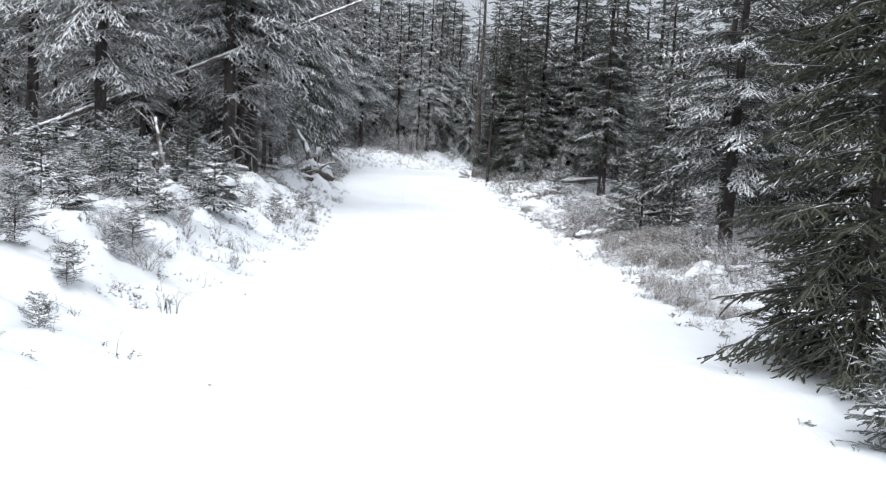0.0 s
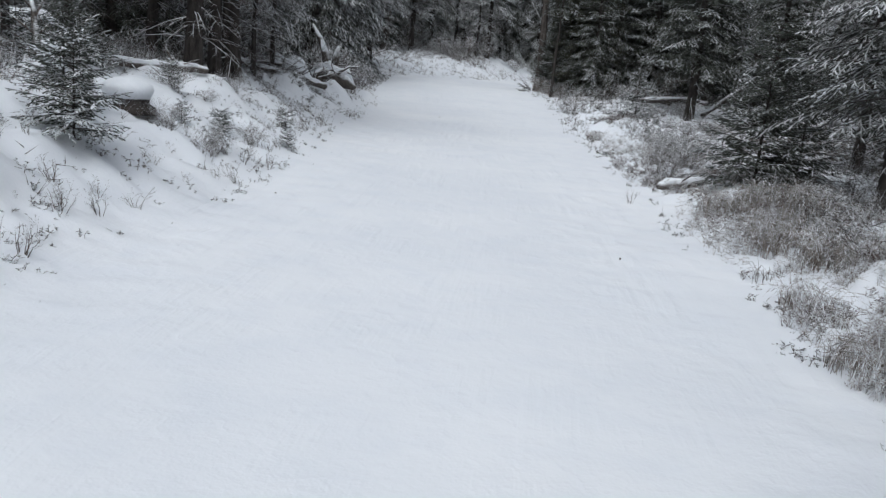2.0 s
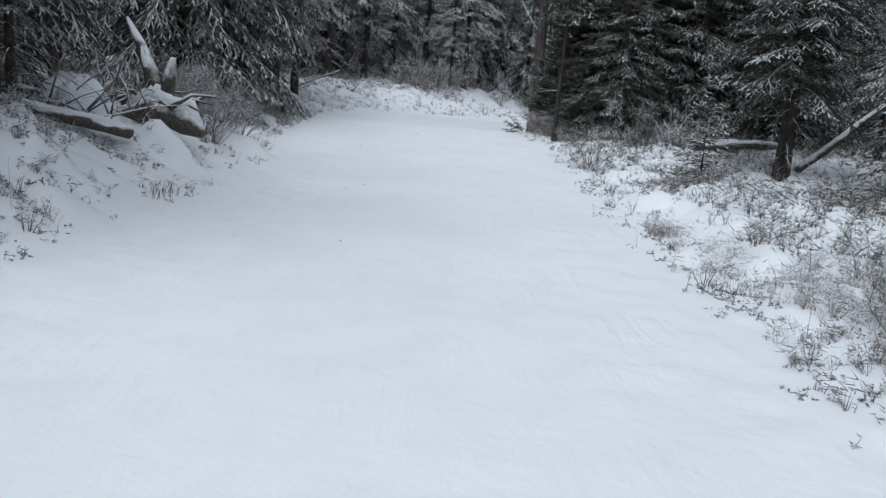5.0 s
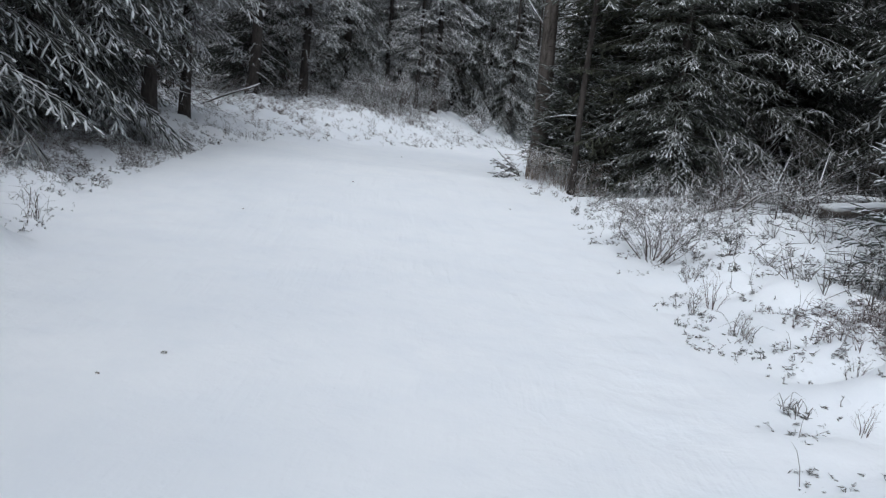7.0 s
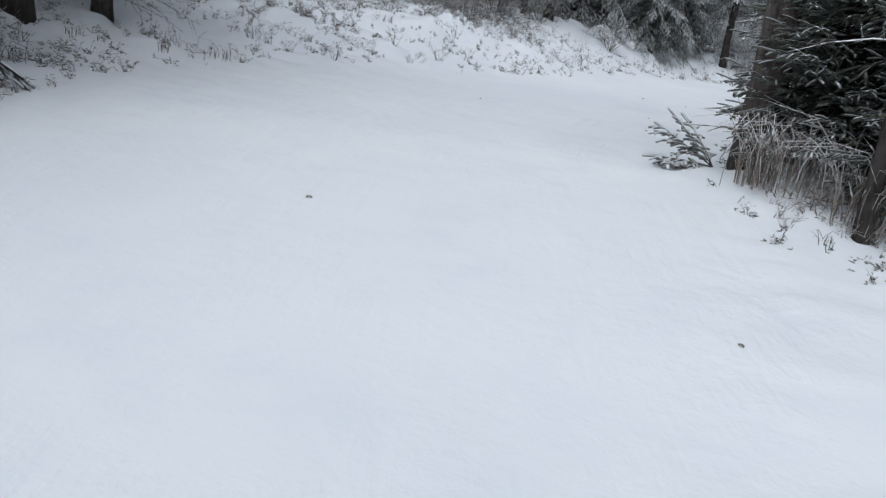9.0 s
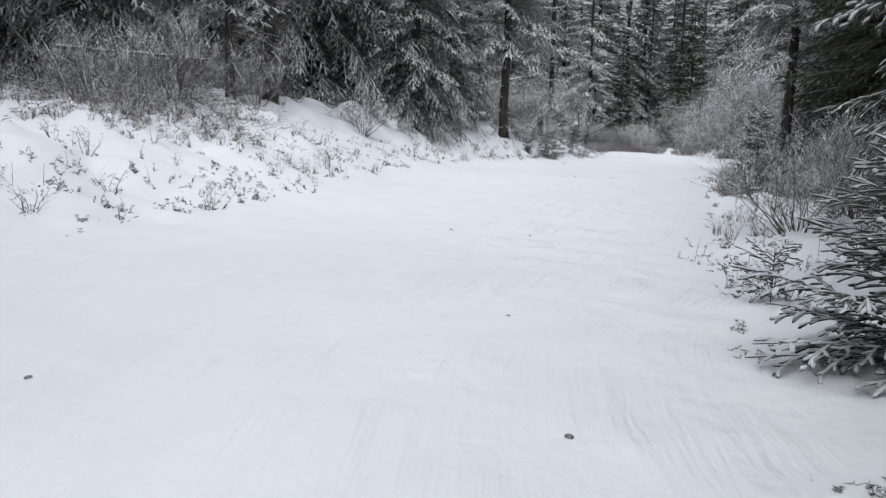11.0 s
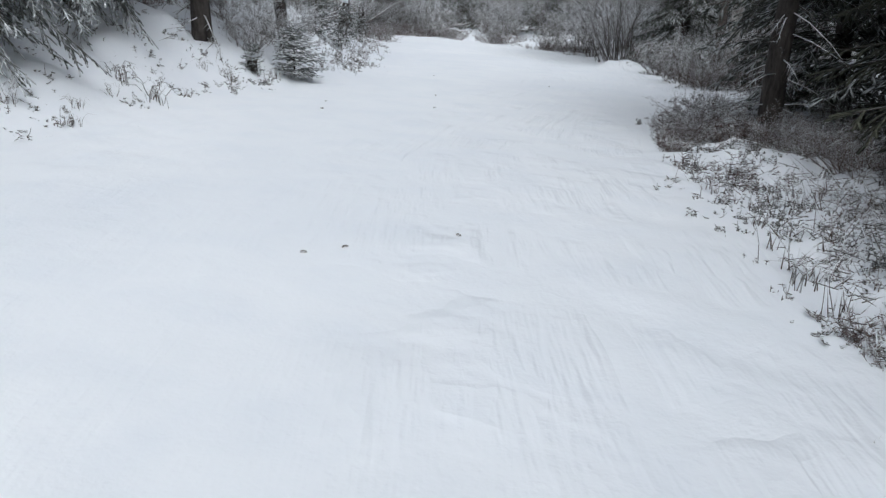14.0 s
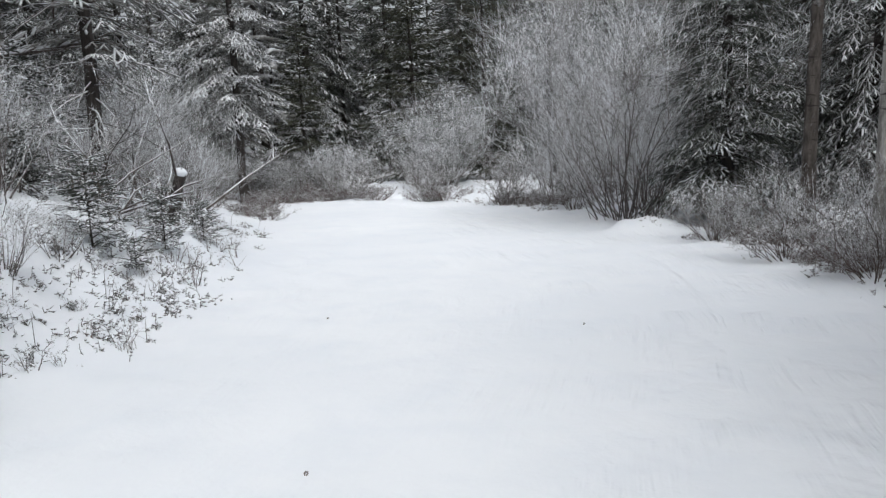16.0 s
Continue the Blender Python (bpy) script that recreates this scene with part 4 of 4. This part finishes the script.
def stump(label, x, y, h, r, seed, lean=(0, 0), cap=True):
    g = random.Random(seed)
    root = thing("stump", label, "stump")
    body, top = Geo(), Geo()
    n = 5
    body.tube([(0, 0, -0.1)] + [(0.01 * g.uniform(-1, 1), 0.01 * g.uniform(-1, 1), h * i / n) for i in range(n + 1)], [r * 1.4, r * 1.25] + [r * g.uniform(0.9, 1.05) for _ in range(n)], 10)
    part("trunk", body, M_BARK, root)
    for _ in range(5):
        a, shard = g.uniform(0, 6.28), Geo()
        shard.sp.append((r * 0.7 * math.cos(a), r * 0.7 * math.sin(a), h - 0.03, 0.1 * math.cos(a), 0.1 * math.sin(a), 1, g.uniform(0.05, 0.14), 0.03))
        shard.flush(False)
        part("splinter", shard, M_BARK, root)
    if cap:
        top.tube([(0, 0, h - 0.01 - 0.25 * r), (0, 0, h + 0.02), (0, 0, h + 0.03 + 0.2 * r), (0, 0, h + 0.04 + 0.42 * r), (0, 0, h + 0.045 + 0.5 * r)],
                 [r * 1.02, r * 1.2, r * 1.12, r * 0.72, r * 0.25], 12)
        part("snow_cap", top, M_CAP, root, "", True)
    root.matrix_basis = pose(x, y, ground_z(x, y) - 0.02, lean[0], lean[1], 0)
    return root


def on_ground(x, y, up=0.0):
    return (x, y, ground_z(x, y) + up)


log("long thin dead trunk leaning through the spruces", on_ground(-9.3, 16.0, 0.1), (-2.24, 21.6, 5.45), 0.068, 0.04, 1, 26, False, "leaning_trunk")
log("dead trunk leaning against a spruce", on_ground(6.6, 31.7, 0.1), (8.4, 32.5, 2.1), 0.09, 0.06, 2, 5, False, "leaning_trunk")
log("snow-covered fallen log in the undergrowth", on_ground(4.9, 32.9, 0.12), on_ground(6.7, 33.1, 0.28), 0.09, 0.07, 3)
log("snow-covered log lying on the forest floor", on_ground(5.2, 34.4, 0.1), on_ground(7.4, 34.8, 0.2), 0.1, 0.08, 4, 4)
log("short cut log with snow on top", on_ground(5.15, 33.8, 0.08), on_ground(6.0, 33.9, 0.1), 0.08, 0.08, 5, 2)
log("weathered log end lying at the trail edge", on_ground(2.95, 17.3, 0.03), on_ground(3.6, 17.5, 0.07), 0.075, 0.07, 6, 1)
log("thick snow-laden fallen trunk beside the roots", on_ground(-6.2, 23.4, 0.4), on_ground(-3.85, 24.9, 0.16), 0.07, 0.085, 7, 12)
log("crossing fallen trunk under snow", on_ground(-6.1, 24.8, 0.15), on_ground(-4.8, 24.4, 0.25), 0.06, 0.045, 8, 12)
log("fallen trunk lying behind frosted bushes", on_ground(-3.7, 48.6, 0.5), on_ground(-1.7, 49.0, 0.6), 0.035, 0.02, 9, 22, False)
log("leaning dead trunk with hanging rime", (4.2, 62.3, 2.65), (7.3, 63.6, 3.3), 0.045, 0.03, 10, 34, True, "leaning_trunk")
log("thin fallen pole leaning on the bank", on_ground(-5.6, 40.6, 0.1), on_ground(-4.5, 41.3, 0.75), 0.03, 0.02, 11, 1, False)


def rootwad():
    g = random.Random(3)
    root = thing("uprooted_stump", "uprooted stump with twisted roots under snow", "stump")
    wood, cap = Geo(), Geo()
    wood.tube([(-0.5, 0, 0.12), (-0.25, 0.06, 0.2), (0, 0, 0.26), (0.2, -0.05, 0.22), (0.4, 0.05, 0.16), (0.6, 0.0, 0.05)], [0.08, 0.15, 0.2, 0.13, 0.16, 0.05], 9)
    horn = [(0.0, 0, 0.4), (-0.1, 0, 0.7), (-0.22, 0, 0.95), (-0.42, 0, 1.25)]
    wood.tube(horn, [0.12, 0.08, 0.06, 0.02], 7)
    wood.tube([(0.1, 0, 0.35), (0.16, 0, 0.65), (0.2, 0, 0.85)], [0.09, 0.07, 0.03], 7)
    for _ in range(18):
        a = g.uniform(0, 6.28)
        d = unit(a, g.uniform(-0.5, 0.5))
        q = Vector((g.uniform(-0.6, 0.3), g.uniform(-0.2, 0.2), 0.3))
        ln = g.uniform(0.25, 0.55)
        one = Geo()
        one.tube([q, q + d * ln * 0.5 + Vector((0, 0, 0.08)), q + d * ln], [0.035, 0.022, 0.006], 5)
        part("root", one, M_LOG, root, "", True)
    part("trunk", wood, M_LOG, root, "", True)
    cap.tube([(-0.4, 0, 0.3), (-0.2, 0.05, 0.38), (0, 0, 0.46), (0.2, -0.04, 0.36), (0.38, 0.05, 0.32), (0.55, 0.02, 0.16)], [0.03, 0.1, 0.13, 0.08, 0.11, 0.03], 8)
    cap.tube([(-0.04, -0.01, 0.55), (-0.13, -0.02, 0.78), (-0.24, -0.02, 1.02)], [0.05, 0.06, 0.02], 7)
    part("snow_cap", cap, M_CAP, root, "", True)
    root.matrix_basis = pose(-4.1, 26.3, ground_z(-4.1, 26.3) - 0.05, 0, 0, -15) @ Matrix.Scale(1.25, 4)


rootwad()
stump("broad low stump under a thick cushion of snow", -3.95, 14.75, 0.16, 0.26, 11)
stump("rotten stump plastered with snow on the bank", -4.6, 14.2, 0.3, 0.17, 12, (6, 0))
log("bent snow-plastered snag rising from the bank", on_ground(-4.75, 14.25, 0.2), (-5.0, 14.5, 2.0), 0.05, 0.025, 13, 8, False, "broken_snag")
log("snow-covered trunk lying along the bank", on_ground(-5.6, 17.2, 0.12), on_ground(-4.2, 18.0, 0.1), 0.08, 0.06, 14, 5)
stump("broken snow-capped stump among saplings", -5.15, 15.1, 0.36, 0.1, 1)
stump("dark broken stump on the snowy bank", 5.6, 58.5, 0.42, 0.085, 2, (0, -4), False)
stump("slanted cut stump with a snow cap", 7.72, 62.9, 0.62, 0.07, 3, (0, 14))
stump("low stump beside the tree", 4.75, 56.3, 0.18, 0.06, 5)


# a heap of frosted dead branches at the inside of the bend
def brush_pile(label, x, y, size, count, seed):
    g = random.Random(seed)
    root = thing("brush_pile", label, "branches")
    wood = Geo()
    for _ in range(count):
        a = g.uniform(0, 6.28)
        q = Vector((g.gauss(0, 0.4) * size, g.gauss(0, 0.35) * size, 0.02))
        d = unit(a, g.uniform(0.1, 1.1))
        ln = size * g.uniform(0.4, 1.1)
        m1 = q + d * ln * 0.5 + Vector((g.uniform(-1, 1), g.uniform(-1, 1), 0.5)) * 0.08
        wood.tube([q, m1, q + d * ln], [0.016, 0.011, 0.003], 4)
        for _ in range(6):
            wood.sp.append((*q.lerp(q + d * ln, g.uniform(0.3, 1)), *(d + unit(g.uniform(0, 6.28), g.uniform(-0.5, 0.6))), ln * g.uniform(0.15, 0.4), 0.005))
    wood.flush(False)
    part("branch_wood", wood, M_RIME, root)
    root.matrix_basis = pose(x, y, ground_z(x, y), 0, 0, 0)


brush_pile("heap of frosted dead branches", 4.3, 34.9, 1.3, 34, 1)
brush_pile("pale fallen branches and sticks in the snow", 4.4, 33.4, 1.2, 30, 7)
brush_pile("tangle of dead branches under the spruces", 5.6, 36.0, 1.4, 30, 2)
brush_pile("frosted dead branches round the roots", -4.6, 25.2, 0.9, 30, 3)
brush_pile("frosted branches fallen over the bank", -3.2, 48.0, 1.1, 30, 4)
brush_pile("pale broken branches leaning by the stump", 6.9, 62.0, 1.3, 22, 5)
brush_pile("dead branches beneath dark spruces", 7.4, 47.4, 1.2, 24, 6)


SPRIG = [shrub("thin frosted shoots standing in the snow", 71 + i, 0.36, 0.13, 6, M_TWIG, "shrub", 0.3, 4, 0.0055, 0.1) for i in range(3)]
g = random.Random(72)
for lo, hi, left, count in ((7, 22, True, 60), (38, 62, True, 55), (12, 32, False, 30), (38, 52, False, 26)):
    for _ in range(count):
        y = g.uniform(lo, hi)
        off = 0.25 + abs(g.gauss(0, 0.75))
        x = float(np.interp(y, LEFT_Y, LEFT_X)) - off if left else float(np.interp(y, RIGHT_Y, RIGHT_X)) + off
        plant(SPRIG[g.randrange(3)], x, y, g.uniform(0, 360), g.uniform(0.35, 1.0))
SHOOT = shrub("thin bare reddish shoots in the snow", 61, 0.45, 0.14, 7, M_HEATH, "shrub", 0.0, 3, 0.005)
for x, y, s in ((2.51, 29.06, 1.0), (2.5, 24.5, 0.7), (2.35, 16.0, 0.6), (2.55, 31.4, 0.8), (3.0, 41.4, 0.7), (3.6, 43.2, 0.7), (-1.5, 45.2, 0.5), (10.3, 54.3, 0.9), (11.1, 55.1, 0.8), (2.62, 26.6, 0.6)):
    plant(SHOOT, x, y, 90 * y, s)


# ---- grasses, heath and weeds ----
def tuft(label, seed, height, blades, width, mat, heads=False):
    g = random.Random(seed)
    root = thing("grass_tuft", label, "grass", "grass tufts")
    geo = Geo()
    for _ in range(blades):
        a = g.uniform(0, 6.28)
        q = unit(g.uniform(0, 6.28)) * width * math.sqrt(g.random())
        h = height * g.uniform(0.5, 1.0)
        o = unit(a) * h * g.uniform(0.25, 1.1)
        w = 0.0035 * g.uniform(0.7, 1.4)
        top = q + o * 0.45 + Vector((0, 0, h * 0.8))
        tip = q + o * 1.1 + Vector((0, 0, h * g.uniform(0.45, 0.95)))
        geo.tube([q - Vector((0, 0, 0.03)), q + o * 0.12 + Vector((0, 0, h * 0.45)), top, tip], [w, w, w * 0.8, w * 0.2], 3, False)
        if heads and g.random() < 0.5:
            geo.spray(top.lerp(tip, 0.4), tip - top, 0.16, 0.010)
    part("grass", geo, mat, root)
    return root


STRAW = [tuft("clump of tall dry straw-coloured grass with frost", 1 + i, 0.55, 150, 0.34, M_STRAW, True) for i in range(2)]
THIN = [tuft("sparse tuft of dry grass poking through snow", 11 + i, 0.26, 14, 0.12, M_WEED) for i in range(3)]
for x, y, k, s in ((1.72, 35.7, 0, 1.15), (1.95, 36.4, 1, 1.2), (2.2, 35.1, 1, 1.05), (2.5, 35.9, 0, 1.0),
                   (2.62, 24.4, 0, 0.5), (3.8, 13.9, 1, 0.85), (3.65, 12.6, 0, 0.8), (3.4, 13.4, 1, 0.75), (4.2, 14.8, 0, 0.9), (3.3, 15.2, 1, 0.75),
                   (4.6, 13.4, 0, 0.8), (3.9, 15.8, 1, 0.85), (3.1, 11.4, 0, 0.6), (2.9, 9.9, 1, 0.6), (3.3, 8.6, 0, 0.55), (4.5, 15.9, 1, 0.9)):
    plant(STRAW[k], x, y, 60 * y, s)
g = random.Random(21)
for _ in range(70):
    y = g.uniform(6, 62)
    lft = g.random() < 0.55
    off = abs(g.gauss(0, 0.8)) + 0.15
    x = float(np.interp(y, LEFT_Y, LEFT_X)) - off if lft else float(np.interp(y, RIGHT_Y, RIGHT_X)) + off
    plant(THIN[g.randrange(3)], x, y, g.uniform(0, 360), g.uniform(0.5, 1.1))


def scatter(name, label, mat, spots, seed, height, r, twigs=3, wide=0.8, fat=False):
    """Uncountable low growth: every spot is a sprig of a few tapered stalks."""
    g = random.Random(seed)
    geo = Geo()
    for x, y in spots:
        z = ground_z(x, y) - 0.02
        h = height * (0.25 + 0.75 * g.random() ** 2)
        for _ in range(twigs):
            d = unit(g.uniform(0, 6.28), g.uniform(0.5, 1.5))
            geo.sp.append((x + g.uniform(-1, 1) * 0.03, y + g.uniform(-1, 1) * 0.03, z, d.x * wide, d.y * wide, d.z, h * g.uniform(0.5, 1.1), r))
            if fat:
                for _ in range(2):
                    t = g.uniform(0.3, 0.9)
                    geo.sp.append((x + d.x * wide * h * t, y + d.y * wide * h * t, z + d.z * h * t, *unit(g.uniform(0, 6.28), g.uniform(-0.2, 0.9)), h * 0.4, r * 1.2))
    geo.flush(False)
    ob = new(name, geo.mesh(name, mat))
    return tagged(ob, label, "undergrowth", kind="stuff")


def edge_spots(seed, count, lo_y, hi_y, left, near, spread_by):
    g = random.Random(seed)
    out = []
    while len(out) < count:
        y = g.uniform(lo_y, hi_y)
        off = near + abs(g.gauss(0, spread_by))
        x = float(np.interp(y, LEFT_Y, LEFT_X)) - off if left else float(np.interp(y, RIGHT_Y, RIGHT_X)) + off
        if noise.noise((x * 0.8, y * 0.8, seed)) + g.uniform(-0.35, 0.35) > -0.05:
            out.append((x, y))
    return out


def blob_spots(seed, blobs):
    g = random.Random(seed)
    spots = [(cx + g.gauss(0, 0.5) * rx, cy + g.gauss(0, 0.5) * ry) for cx, cy, rx, ry, n in blobs for _ in range(n)]
    return [(x, y) for x, y in spots if off_trail(x, y) > 0.1]


def patchy(spots, size, keep):
    return [(x, y) for x, y in spots if noise.noise((x * size, y * size, 4.4)) > keep]


def herbs(name, label, mat, centres, seed, height):
    """Uncountable low herbs: clumps of short stems with small curled leaves, and a few thin bent stalks."""
    g = random.Random(seed)
    geo, stalks = Geo(), Geo()
    for cx, cy in centres:
        wide = 0.02 + 0.06 * g.random() ** 2
        for _ in range(g.randrange(3, 10)):
            x, y = cx + g.gauss(0, wide), cy + g.gauss(0, wide)
            q = Vector((x, y, ground_z(x, y) - 0.015))
            h = height * (0.2 + 0.6 * g.random() ** 2)
            d = unit(g.uniform(0, 6.28), g.uniform(0.5, 1.5))
            tip = q + d * h + unit(g.uniform(0, 6.28)) * h * 0.2
            stalks.tube([q, q.lerp(tip, 0.5) + unit(g.uniform(0, 6.28)) * h * 0.12, tip], [0.003, 0.0024, 0.0012], 3, False)
            for _ in range(g.randrange(2, 7)):
                p = q.lerp(tip, g.uniform(0.1, 1.0))
                geo.spray(p, unit(g.uniform(0, 6.28), g.uniform(-0.5, 0.7)), g.uniform(0.015, 0.042), g.uniform(0.005, 0.011))
        if g.random() < 0.22:
            q = Vector((cx, cy, ground_z(cx, cy) - 0.02))
            h = height * g.uniform(1.0, 2.2)
            lean = unit(g.uniform(0, 6.28)) * h * g.uniform(0.05, 0.4)
            stalks.tube([q, q + Vector((0, 0, h * 0.5)) + lean * 0.25, q + Vector((0, 0, h * 0.85)) + lean * 0.7, q + Vector((0, 0, h)) + lean * 1.2], [0.0025, 0.002, 0.0016, 0.0008], 3, False)
    for geo_, nm in ((geo, name), (stalks, "stalks")):
        tagged(new(nm, geo_.mesh(nm, mat)), label, "undergrowth", kind="stuff")


herbs("weeds", "small withered herbs poking through the snow", M_WEED, edge_spots(1, 1000, 4, 70, True, 0.1, 1.3), 1, 0.12)
herbs("weeds", "small withered herbs along the trail edge", M_WEED, edge_spots(2, 560, 4, 62, False, -0.1, 1.0), 2, 0.12)
herbs("weeds", "withered herbs and stalks among fallen branches", M_WEED, blob_spots(22, ((3.4, 31.5, 1.6, 2.6, 200), (3.2, 28.0, 1.3, 3.0, 60), (3.0, 44.0, 1.2, 3.0, 60), (2.7, 33.3, 0.8, 1.6, 170), (5.0, 55.3, 1.3, 1.8, 110), (3.4, 52.8, 1.5, 1.8, 70), (6.9, 59.4, 1.1, 1.8, 110), (8.0, 51.2, 0.9, 2.0, 150), (9.4, 54.0, 1.0, 1.6, 60))), 22, 0.13)
herbs("low_leaves", "dark leafy clumps at the trail edge", M_LEAF, blob_spots(12, ((2.2, 28.6, 0.3, 0.5, 9), (2.45, 27.8, 0.2, 0.2, 4), (-3.4, 17.5, 0.9, 4.0, 60), (-3.6, 11.0, 0.7, 3.0, 50), (-1.6, 44.0, 1.6, 1.6, 45), (0.8, 48.6, 1.4, 2.2, 40), (5.6, 58.2, 1.4, 1.4, 70), (6.6, 60.4, 1.2, 1.5, 70), (2.9, 41.6, 0.6, 1.4, 16), (5.7, 46.5, 0.5, 1.2, 50), (7.0, 49.2, 0.6, 1.6, 110), (2.7, 22.0, 0.5, 2.5, 40))), 12, 0.13)
scatter("low_leaves", "low dark leaves pressed into the snow", M_LEAF, edge_spots(7, 1000, 4, 70, True, -0.35, 0.9), 7, 0.05, 0.006, 4, 1.0)
scatter("low_leaves", "low dark leaves pressed into the snow", M_LEAF, edge_spots(8, 500, 4, 64, False, -0.4, 0.7), 8, 0.05, 0.006, 4, 1.0)
scatter("frosted_brush", "dense frosted twigs and seedlings on the bank", M_TWIG, blob_spots(9, (
    (-5.0, 9.5, 2.4, 3.0, 90), (-5.8, 13.0, 2.2, 3.5, 120), (-6.0, 17.0, 1.6, 3.0, 90), (5.8, 11.0, 2.0, 4.0, 160), (5.6, 15.0, 1.8, 3.0, 120),
    (-2.4, 47.6, 1.8, 1.6, 500), (4.8, 34.5, 1.6, 1.6, 400), (7.4, 47.6, 1.4, 2.0, 400), (6.6, 62.6, 2.2, 2.0, 180))), 9, 0.6, 0.004, 5, 0.8, True)
scatter("undergrowth", "frosted twigs and dead stalks between the trees", M_TWIG, edge_spots(3, 3400, 3, 72, True, 2.8, 4.0), 3, 0.7, 0.005, 5, 0.9, True)
scatter("undergrowth", "dark dead twigs and stalks between the trees", M_LIMB, edge_spots(4, 3800, 3, 66, False, 1.4, 4.0), 4, 0.7, 0.005, 5, 0.9, True)
scatter("dry_grass", "matted dry grass along the trail edge", M_STRAW, patchy(blob_spots(5, (
    (3.7, 13.6, 1.3, 3.0, 620), (3.8, 18.8, 1.2, 3.2, 480), (3.2, 9.5, 0.8, 2.0, 260), (2.0, 36.2, 0.8, 1.2, 450), (3.4, 22.5, 1.2, 2.0, 250))), 1.3, -0.02), 5, 0.4, 0.003, 6, 0.7, True)
scatter("heath", "reddish-brown dwarf shrubs with a little snow", M_HEATH, patchy(blob_spots(6, (
    (3.7, 28.0, 0.6, 0.7, 420), (8.2, 51.4, 1.0, 2.0, 2300), (3.7, 19.4, 1.2, 2.0, 900), (4.2, 14.6, 1.3, 2.6, 1100), (4.9, 12.0, 1.2, 2.0, 500), (3.3, 10.2, 0.8, 2.0, 260), (4.4, 17.0, 1.2, 1.6, 700),
    (6.2, 47.6, 0.9, 1.2, 400), (2.7, 35.6, 1.0, 1.2, 350), (-4.4, 42.4, 1.2, 2.0, 300), (-2.6, 46.6, 1.2, 0.8, 300), (3.4, 57.6, 2.0, 1.2, 700), (13.0, 57.8, 1.0, 1.8, 1200), (14.9, 65.5, 0.8, 4.0, 900), (12.8, 71.3, 1.8, 0.8, 500), (11.6, 70.8, 2.2, 0.7, 900), (10.0, 67.8, 0.5, 2.0, 500))), 1.5, -0.08), 6, 0.24, 0.0035, 6, 0.8, True)


scatter("heath", "grey-brown frosted dwarf shrubs on the bank", M_TWIG, patchy(blob_spots(16, ((-4.9, 33.8, 1.4, 3.0, 2000), (-4.2, 22.6, 0.9, 2.6, 700))), 1.2, -0.3), 16, 0.22, 0.0035, 6, 0.8, True)


# ---- spruce cones and clods on the trail ----
def cone(seed):
    geo = Geo()
    g = random.Random(seed)
    for i in range(40):
        t = i / 40
        a = i * 2.4
        r = 0.011 * math.sin(math.pi * (0.12 + 0.8 * t))
        geo.spray((t * 0.06 - 0.03, r * math.cos(a), 0.011 + r * math.sin(a)), (0.6, math.cos(a) * 0.5, math.sin(a) * 0.5), 0.014, 0.006)
    root = tagged(new("spruce_cone", geo.mesh("spruce_cone", M_CONE)), "brown spruce cone lying on the snow", "cone", "cones on the trail")
    return root


CONE = cone(1)
for x, y in ((4.62, 49.52), (3.75, 49.38), (-1.21, 34.0), (-1.39, 26.35), (-1.19, 26.74), (0.99, 32.97), (-2.05, 31.39), (-0.99, 39.5), (1.05, 40.54),
             (0.92, 38.89), (6.41, 54.28), (8.0, 58.24), (5.05, 54.03), (5.24, 54.6), (6.89, 55.43), (9.39, 56.92), (1.8, 12.52),
             (1.13, 43.39), (1.79, 43.24), (-0.74, 22.58), (3.97, 49.43), (-1.9, 14.1), (-2.1, 16.7), (-2.0, 8.7), (-1.4, 5.2)):
    plant(CONE, x, y, 140 * x, 0.4 + 0.15 * abs(math.sin(9 * x)), sink=0.002)
